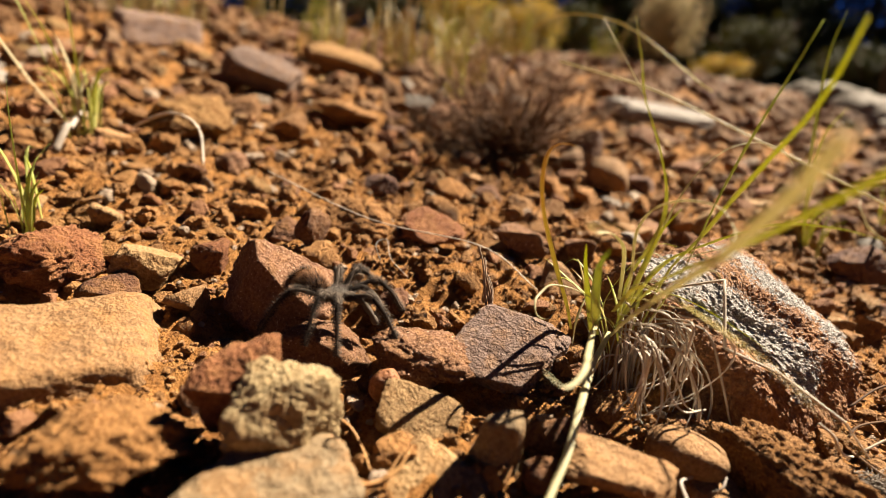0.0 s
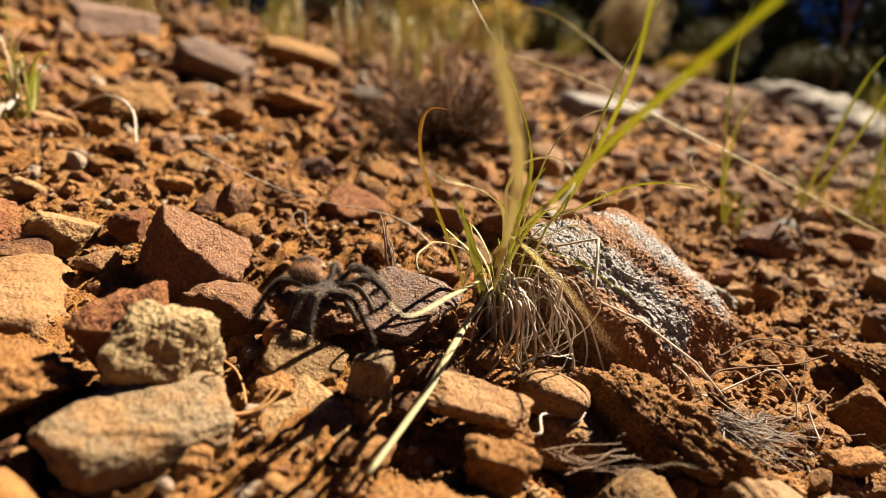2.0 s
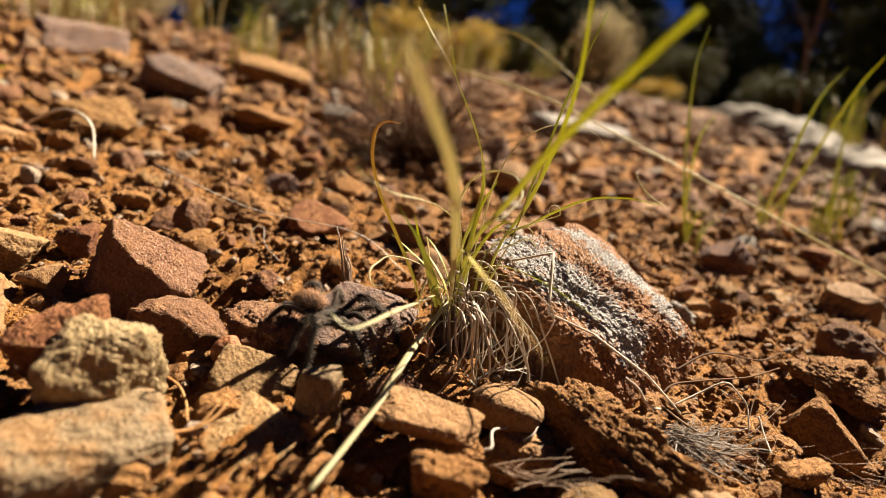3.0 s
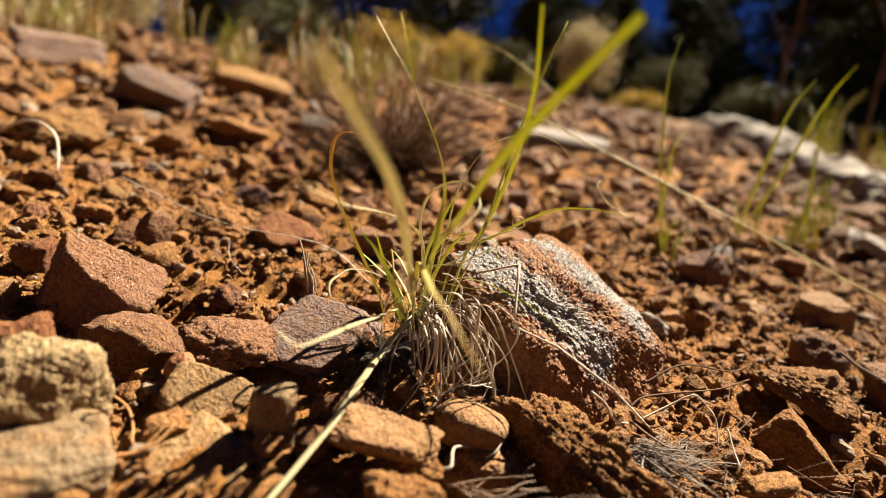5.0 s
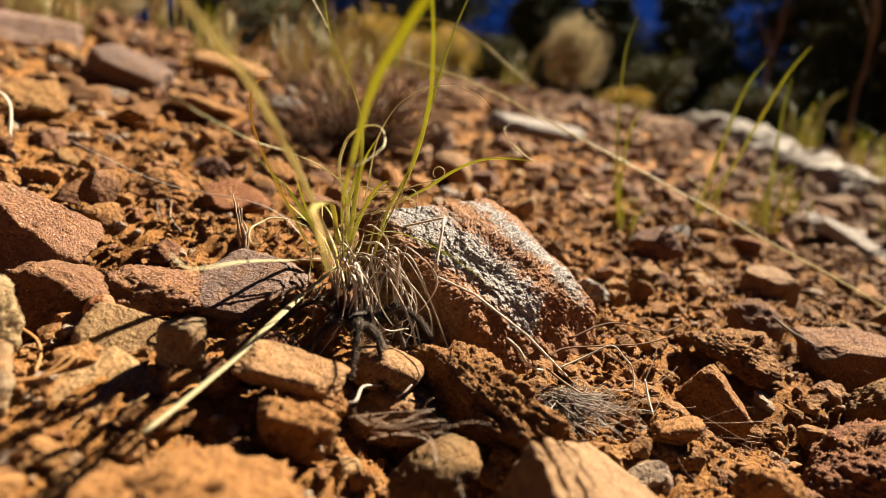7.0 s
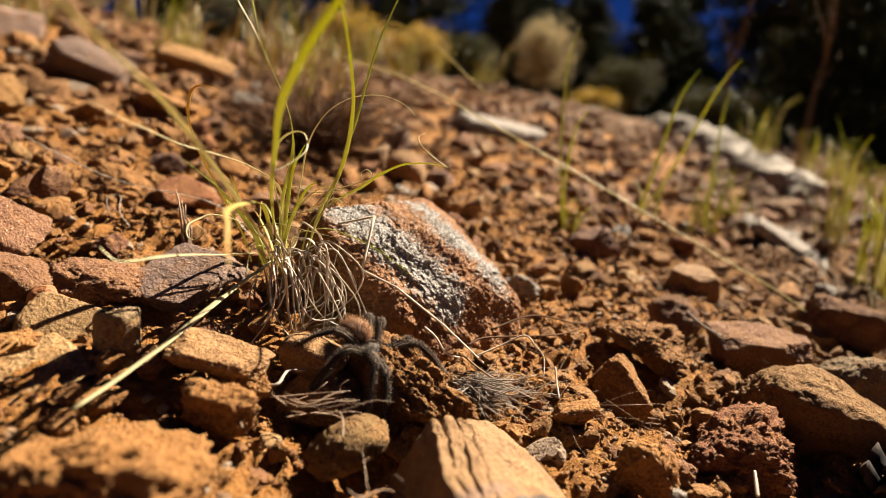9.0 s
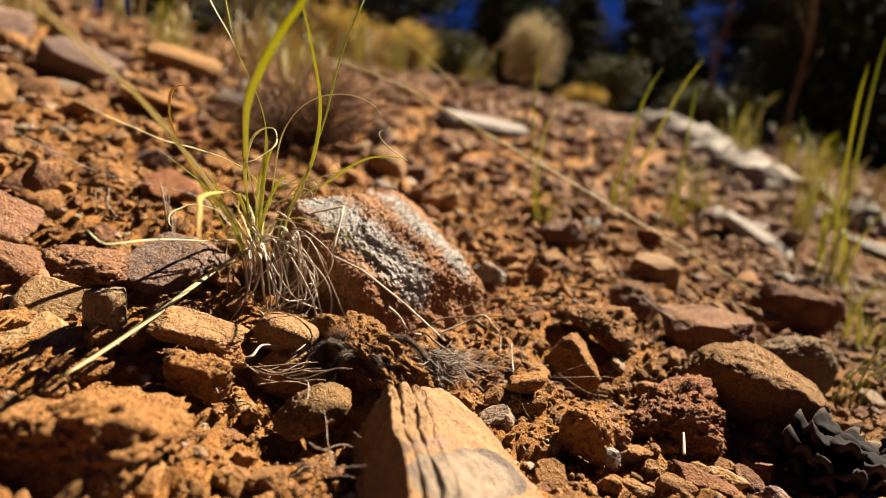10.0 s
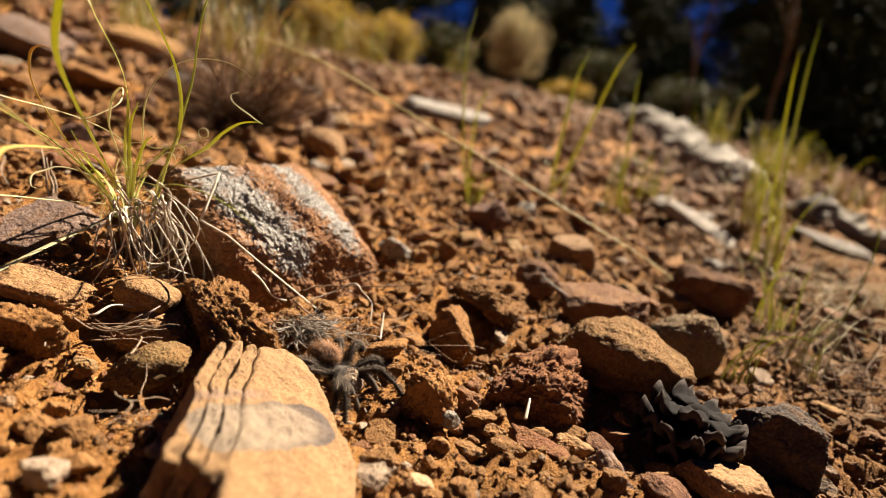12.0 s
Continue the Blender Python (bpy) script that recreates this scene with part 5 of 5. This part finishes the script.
def leaves(r, count, centre, radius, size, lo=0.55):
    """Small folded leaves spread through an uneven crown: verts, faces, along."""
    u = r.normal(size=(count, 3))
    u /= np.linalg.norm(u, axis=1)[:, None]
    d = r.uniform(lo, 1, count) ** 0.6 * (1 + 0.3 * fbm(u * 2.2 + r.uniform(0, 50), 3))
    c = np.array(centre) + u * d[:, None] * np.array(radius)
    a = r.normal(size=(count, 3))
    a /= np.linalg.norm(a, axis=1)[:, None]
    b = np.cross(a, r.normal(size=(count, 3)))
    b /= np.linalg.norm(b, axis=1)[:, None]
    s = size * r.uniform(0.6, 1.4, count)[:, None]
    n = np.cross(a, b)
    V = np.stack([c - a * s, c + b * s * 0.4 + n * s * 0.15, c + a * s, c - b * s * 0.4 + n * s * 0.15], 1).reshape(-1, 3)
    i = np.arange(count)[:, None] * 4
    F = np.concatenate([i + (0, 1, 2), i + (0, 2, 3)])
    # each clump is shaded by colour: paler leaves on top, darker ones underneath
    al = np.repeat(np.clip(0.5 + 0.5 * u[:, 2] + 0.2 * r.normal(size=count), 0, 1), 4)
    return V, F, al


def shrub(x, y, w, h, mat, label, seed, size=0.012, count=2600, clumps=9, lift=0.0):
    r = np.random.default_rng(seed)
    ob = new("shrub")
    base = at(x, y, lift)
    ob.matrix_basis = Matrix.Translation(base)
    tagged(ob, label, "shrub")
    stems = []
    for _ in range(22):
        a = r.uniform(0, 6.28)
        stems.append(sweep(spline([(0, 0, -0.02), (0.12 * w * math.cos(a), 0.12 * w * math.sin(a), 0.4 * h), (0.4 * w * math.cos(a), 0.4 * w * math.sin(a), h * r.uniform(0.6, 0.95))], 7), 0.008, 0.9, 5, 0.7, 1.0))
    for s in stems:
        part("stem", joined("stem", [s], "bark"), ob)
    V, F, A, base_i = [], [], [], 0
    for k in range(clumps):
        a, q = r.uniform(0, 6.28), r.uniform(0, 0.32) * w
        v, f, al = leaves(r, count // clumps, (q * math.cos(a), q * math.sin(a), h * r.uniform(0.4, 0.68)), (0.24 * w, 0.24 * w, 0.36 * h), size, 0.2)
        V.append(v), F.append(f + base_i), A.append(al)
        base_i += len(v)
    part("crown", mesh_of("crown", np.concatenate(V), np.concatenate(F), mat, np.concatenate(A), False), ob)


shrub(1.05, 2.82, 0.40, 0.44, "seed_bush", "round beige bush with dry seed heads", 81, 0.010, 4200, 14)
shrub(0.42, 2.85, 0.42, 0.30, "rabbit_flower", "low shrub with yellow-orange flowers", 82, 0.012)
shrub(0.10, 3.1, 0.5, 0.35, "rabbit_flower", "low shrub with yellow-orange flowers", 83, 0.012)
shrub(1.45, 3.1, 0.35, 0.16, "rabbit_flower", "small orange-tinged shrub beside stones", 84, 0.010, 1600)
shrub(1.85, 3.6, 0.62, 0.40, "shrub_leaf", "dark green leafy hillside shrub", 85, 0.016, 3600)
shrub(2.35, 3.3, 0.6, 0.34, "shrub_leaf", "dark green leafy hillside shrub", 86, 0.016, 3000)
shrub(0.75, 3.4, 0.5, 0.34, "shrub_leaf", "dull green leafy hillside shrub", 87, 0.014)
shrub(-0.5, 3.3, 0.7, 0.4, "shrub_leaf", "dull green leafy hillside shrub", 88, 0.016)
shrub(-1.2, 3.0, 0.6, 0.4, "seed_bush", "pale dry bush behind the grass", 89, 0.014)


def dead_sapling(x, y, h, seed, label):
    r = np.random.default_rng(seed)
    ob = new("dead_sapling")
    ob.matrix_basis = Matrix.Translation(at(x, y))
    tagged(ob, label, "sapling")
    main = spline([(0, 0, -0.02), (0.01 * h, 0, 0.35 * h), (0.09 * h, 0.02, 0.75 * h), (0.06 * h, 0.03, h)], 16)
    part("stem", joined("stem", [sweep(main, 0.011, 0.95, 7, 0.6, 1.0)], "bark"), ob)
    for k in range(5):
        i = int(r.integers(4, 13))
        d = np.array([r.normal() * 0.12, r.normal() * 0.1, 0.22]) * h
        part("branch", joined("branch", [sweep(spline([main[i], main[i] + 0.5 * d + (0, 0, -0.01), main[i] + d], 8), 0.005, 0.9, 5, 0.7, 1.0)], "bark"), ob)


dead_sapling(1.75, 2.35, 0.95, 91, "bare grey-brown dead sapling with thin branches")
dead_sapling(2.05, 2.2, 0.8, 92, "bare thin grey dead sapling")


def pine(x, y, h, seed, wide=0.3):
    """A dark pine: tapered trunk, limbs, and a ragged crown of needle clumps with gaps."""
    r = np.random.default_rng(seed)
    ob = new("pine_tree")
    ob.matrix_basis = Matrix.Translation((x, y, float(hill(x, y))))
    tagged(ob, "dark green pine tree in its own shade", "tree", "trees behind the hill")
    part("trunk", joined("trunk", [sweep(spline([(0, 0, -0.3), (0.03 * h, 0, 0.5 * h), (0.01 * h, 0.02 * h, h)], 14), 0.055 * h, 1.0, 9, 0.8, 1.0)], "bark"), ob)
    limbs, V, F, A, b = [], [], [], [], 0
    for k in range(44):
        z = h * (0.06 + 0.92 * k / 44)
        a = k * 2.4 + r.normal() * 0.3
        ln = h * wide * (1.05 - 0.85 * (k / 44)) * r.uniform(0.6, 1.2)
        tip = np.array([ln * math.cos(a), ln * math.sin(a), z - 0.08 * ln])
        limbs.append(sweep(spline([(0.015 * h, 0, z), tip * (0.5, 0.5, 1) + (0, 0, 0.08 * ln), tip], 6), 0.012 * h, 0.9, 5, 0.8, 1.0))
        for q in (0.5, 0.8, 1.0):
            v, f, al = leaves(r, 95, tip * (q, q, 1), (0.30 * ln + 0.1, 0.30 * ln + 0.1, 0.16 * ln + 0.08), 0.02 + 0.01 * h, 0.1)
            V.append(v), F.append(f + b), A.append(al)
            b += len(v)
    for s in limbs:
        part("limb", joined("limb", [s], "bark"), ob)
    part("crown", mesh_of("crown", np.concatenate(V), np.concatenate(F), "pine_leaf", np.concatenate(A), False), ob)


for k, (px, py, ph, pw) in enumerate(((5.2, 6.6, 3.0, 0.55), (6.2, 5.2, 3.0, 0.55), (4.9, 8.6, 2.15, 0.5), (7.4, 4.0, 3.0, 0.55), (2.8, 9.8, 2.9, 0.36), (0.9, 9.2, 3.6, 0.42), (-0.9, 9.0, 3.8, 0.42), (-2.8, 8.6, 4.0, 0.42), (7.4, 8.4, 4.2, 0.5), (3.9, 12.5, 3.0, 0.4), (-5.0, 8.0, 4.5, 0.45), (9.0, 6.5, 4.0, 0.5), (6.6, 6.6, 3.6, 0.5), (8.6, 5.0, 3.6, 0.5), (3.7, 2.5, 1.1, 0.75), (4.3, 1.7, 1.2, 0.75), (3.5, 3.6, 1.2, 0.7), (4.9, 2.9, 1.7, 0.6), (3.6, 1.2, 0.8, 0.8), (4.6, 0.7, 1.2, 0.7), (3.3, 8.2, 1.85, 0.55), (4.1, 7.6, 1.8, 0.6), (2.3, 8.6, 1.9, 0.5), (3.7, 9.6, 2.0, 0.45))):
    pine(px, py, ph, 300 + k, pw)

# ---- the spider ----
def ellipsoid(name, size, mat, centre=(0, 0, 0), bumps=0.05, level=3, seed=1):
    p, f = ico(level)
    v = p * (1 + bumps * fbm(p * 4 + seed, 3)[:, None]) * np.array(size) / 2 + np.array(centre)
    return mesh_of(name, v, f, mat, np.clip(0.5 + 0.5 * p[:, 2], 0, 1))


def hairs(r, roots, normals, length, width):
    """Fine tapering hairs: three-sided needles that stand off the skin and sweep back."""
    V, F, A = [], [], []
    for p, n in zip(roots, normals):
        n = n + r.normal(size=3) * 0.35
        n /= np.linalg.norm(n)
        s = np.cross(n, r.normal(size=3))
        s /= np.linalg.norm(s)
        t = np.cross(n, s)
        i = len(A)
        V += [p + s * width, p - 0.5 * s * width + 0.87 * t * width, p - 0.5 * s * width - 0.87 * t * width, p + n * length * r.uniform(0.5, 1.2)]
        F += [(i, i + 1, i + 3), (i + 1, i + 2, i + 3), (i + 2, i, i + 3)]
        A += [0.1, 0.1, 0.1, 1.0]
    return np.array(V), F, np.array(A)


def tube(points, radii, sides=8):
    """A jointed limb: rounded swellings between the joints."""
    line, rad = [], []
    for (a, b), (ra, rb) in zip(zip(points, points[1:]), zip(radii, radii[1:])):
        for s in np.linspace(0, 1, 7)[:-1]:
            line.append(np.array(a) * (1 - s) + np.array(b) * s)
            rad.append((ra * (1 - s) + rb * s) * (0.72 + 0.34 * math.sin(math.pi * s) ** 0.6))
    line.append(np.array(points[-1])), rad.append(radii[-1] * 0.4)
    line, rad = np.array(line), np.array(rad)
    tan = np.gradient(line, axis=0)
    tan /= np.linalg.norm(tan, axis=1)[:, None]
    side = np.cross(tan, (0, 1, 0.001))
    side /= np.linalg.norm(side, axis=1)[:, None]
    up = np.cross(side, tan)
    ang = np.linspace(0, 2 * np.pi, sides, endpoint=False)
    v = (line[:, None] + rad[:, None, None] * (np.cos(ang)[None, :, None] * side[:, None] + np.sin(ang)[None, :, None] * up[:, None])).reshape(-1, 3)
    f = [(i * sides + j, i * sides + (j + 1) % sides, (i + 1) * sides + (j + 1) % sides, (i + 1) * sides + j) for i in range(len(line) - 1) for j in range(sides)]
    f += [tuple(range(sides))[::-1], tuple((len(line) - 1) * sides + j for j in range(sides))]
    nrm = (np.cos(ang)[None, :, None] * side[:, None] + np.sin(ang)[None, :, None] * up[:, None]).reshape(-1, 3)
    return v, f, np.repeat(np.linspace(0, 1, len(line)), sides), nrm


def furry(r, points, radii, count, mat_skin, name):
    v, f, a, n = tube(points, radii)
    pick = r.integers(0, len(v), count)
    hv, hf, ha = hairs(r, v[pick], n[pick], 0.0030, 0.00011)
    me = joined(name, [(v, f, a), (hv, hf, ha)], mat_skin)
    return me


SPIDER = new("tarantula")
tagged(SPIDER, "dark brown hairy tarantula with a rusty abdomen walking over stones", "spider")
HIPS = []


def build_spider():
    r = np.random.default_rng(9)
    part("carapace", ellipsoid("carapace", (0.0146, 0.0124, 0.0066), "spider_carapace", (0, 0, 0), 0.06, 4), SPIDER, "grey-brown fuzzy carapace")
    p, f = ico(4)
    size = np.array((0.0172, 0.0128, 0.0116)) / 2
    body = part("abdomen", mesh_of("abdomen", p * size * (1 + 0.04 * fbm(p * 3, 3)[:, None]) + (-0.0150, 0, 0.0035), f, "spider_abdomen", np.clip(0.5 + 0.5 * p[:, 2], 0, 1)), SPIDER, "black abdomen")
    up = p[(p[:, 2] > -0.4)]
    pick = up[r.integers(0, len(up), 1200)]
    V, F, A = hairs(r, pick * size + (-0.0150, 0, 0.0035), pick + np.array((-0.55, 0, 0.35)), 0.0062, 0.00016)
    part("hair", mesh_of("hair", V, F, "rust_hair", A), body, "rust-coloured bristles")
    tagged(body.children[0], kind="stuff")
    pick = p[p[:, 2] > 0][r.integers(0, int((p[:, 2] > 0).sum()), 700)]
    V, F, A = hairs(r, pick * (0.0073, 0.0062, 0.0033), pick, 0.0018, 0.00014)
    tagged(part("fuzz", mesh_of("fuzz", V, F, "dark_hair", A), SPIDER), kind="stuff")
    for s in (-1, 1):
        part("chelicera", ellipsoid("chelicera", (0.0070, 0.0038, 0.0052), "spider_leg", (0.0082, 0.0020 * s, -0.0012), 0.05, 3), SPIDER)
        palp = furry(r, [(0, 0, 0), (0.007, 0.002 * s, 0.003), (0.0125, 0.002 * s, 0.001), (0.0185, 0.001 * s, -0.0065), (0.021, 0, -0.0125)], [0.0018, 0.0021, 0.0019, 0.0019, 0.0021], 220, "spider_leg", "pedipalp")
        ob = part("pedipalp", palp, SPIDER)
        ob.matrix_basis = pose(0.0068, 0.0036 * s, -0.0005, 0, 0, 14 * s)
    k = 0
    for s in (-1, 1):
        for hx, ang, ln in ((0.0055, 28, 1.0), (0.002, 62, 0.9), (-0.002, 108, 0.86), (-0.0055, 148, 1.02)):
            P = np.array([(0, 0, 0), (0.006, 0, 0.001), (0.0180, 0, 0.0064), (0.0245, 0, 0.0062), (0.0345, 0, -0.0020), (0.0420, 0, -0.0120), (0.0465, 0, -0.0180)]) * (0.85 * ln, 0.9, 0.95)
            R = [0.0013, 0.0016, 0.0015, 0.0013, 0.0013, 0.0010, 0.0009]
            leg = part("leg", furry(r, P[:4], R[:4], 1100, "spider_leg", "leg"), SPIDER)
            part("lower_leg", furry(r, P[3:], R[3:], 1100, "spider_leg", "lower_leg"), leg)
            HIPS.append((leg, 0.8 * hx, 0.0044 * s, ang * s, (k + (k // 4)) % 2))
            k += 1


build_spider()


def motions():
    """The spider crosses from the broken stones, under the tuft, past the boulder's foot and behind the split block."""
    walk(SPIDER, [(t, pose(x, y, z, roll, dip, turn)) for t, x, y, z, roll, dip, turn in (
        (0, -0.0647, 0.3269, 0.0412, 8, 6, -5),
        (0.5, -0.0528, 0.3183, 0.0368, 8, 6, -6),
        (1, -0.0332, 0.3189, 0.0330, 8, 7, -8),
        (1.5, -0.0230, 0.3123, 0.0294, 8, 7, -15),
        (2, -0.0059, 0.3057, 0.0240, 8, 7, -23),
        (2.5, 0.0078, 0.3009, 0.0225, 8, 8, -30),
        (3, 0.0250, 0.2980, 0.0178, 8, 8, -28),
        (3.5, 0.0372, 0.3115, 0.0110, 8, 8, -25),
        (4.1, 0.0540, 0.3130, 0.0070, 8, 8, -23),
        (4.7, 0.0700, 0.3110, 0.0020, 8, 8, -21),
        (5.5, 0.0856, 0.3080, -0.0045, 8, 8, -18),
        (6, 0.0904, 0.2971, -0.0006, 8, 8, -22),
        (6.5, 0.1005, 0.2944, -0.0005, 8, 11, -26),
        (7.1, 0.1153, 0.2824, -0.0053, 8, 15, -31),
        (7.8, 0.1367, 0.2773, -0.0102, 8, 20, -40),
        (8.5, 0.1590, 0.2622, -0.0155, 8, 24, -48),
        (9, 0.1645, 0.2544, -0.0208, 8, 19, -34),
        (9.5, 0.1702, 0.2477, -0.0230, 8, 14, -20),
        (10, 0.1799, 0.2420, -0.0335, 8, 11, -16),
        (10.5, 0.1997, 0.2380, -0.0382, 8, 9, -12),
        (11, 0.2224, 0.2440, -0.0415, 8, 6, -22),
        (11.5, 0.2499, 0.2250, -0.0495, 8, 10, -32),
        (12, 0.2596, 0.2131, -0.0620, 8, 14, -42),
    )])
    # legs step in two sets of four, out of step with each other
    for n, (leg, hx, hy, ang, beat) in enumerate(HIPS):
        rows = []
        for i in range(61):
            t = 0.2 * i
            ph = 2 * math.pi * (t / 1.05 + 0.5 * beat + 0.06 * n)
            front = 1 if ang > 0 else -1
            swing = -13 * front * math.cos(ph)
            lift = -13 * max(0, math.sin(ph)) + 3
            rows.append((t, pose(hx, hy, 0, 0, lift, ang + swing)))
        walk(leg, rows)


motions()
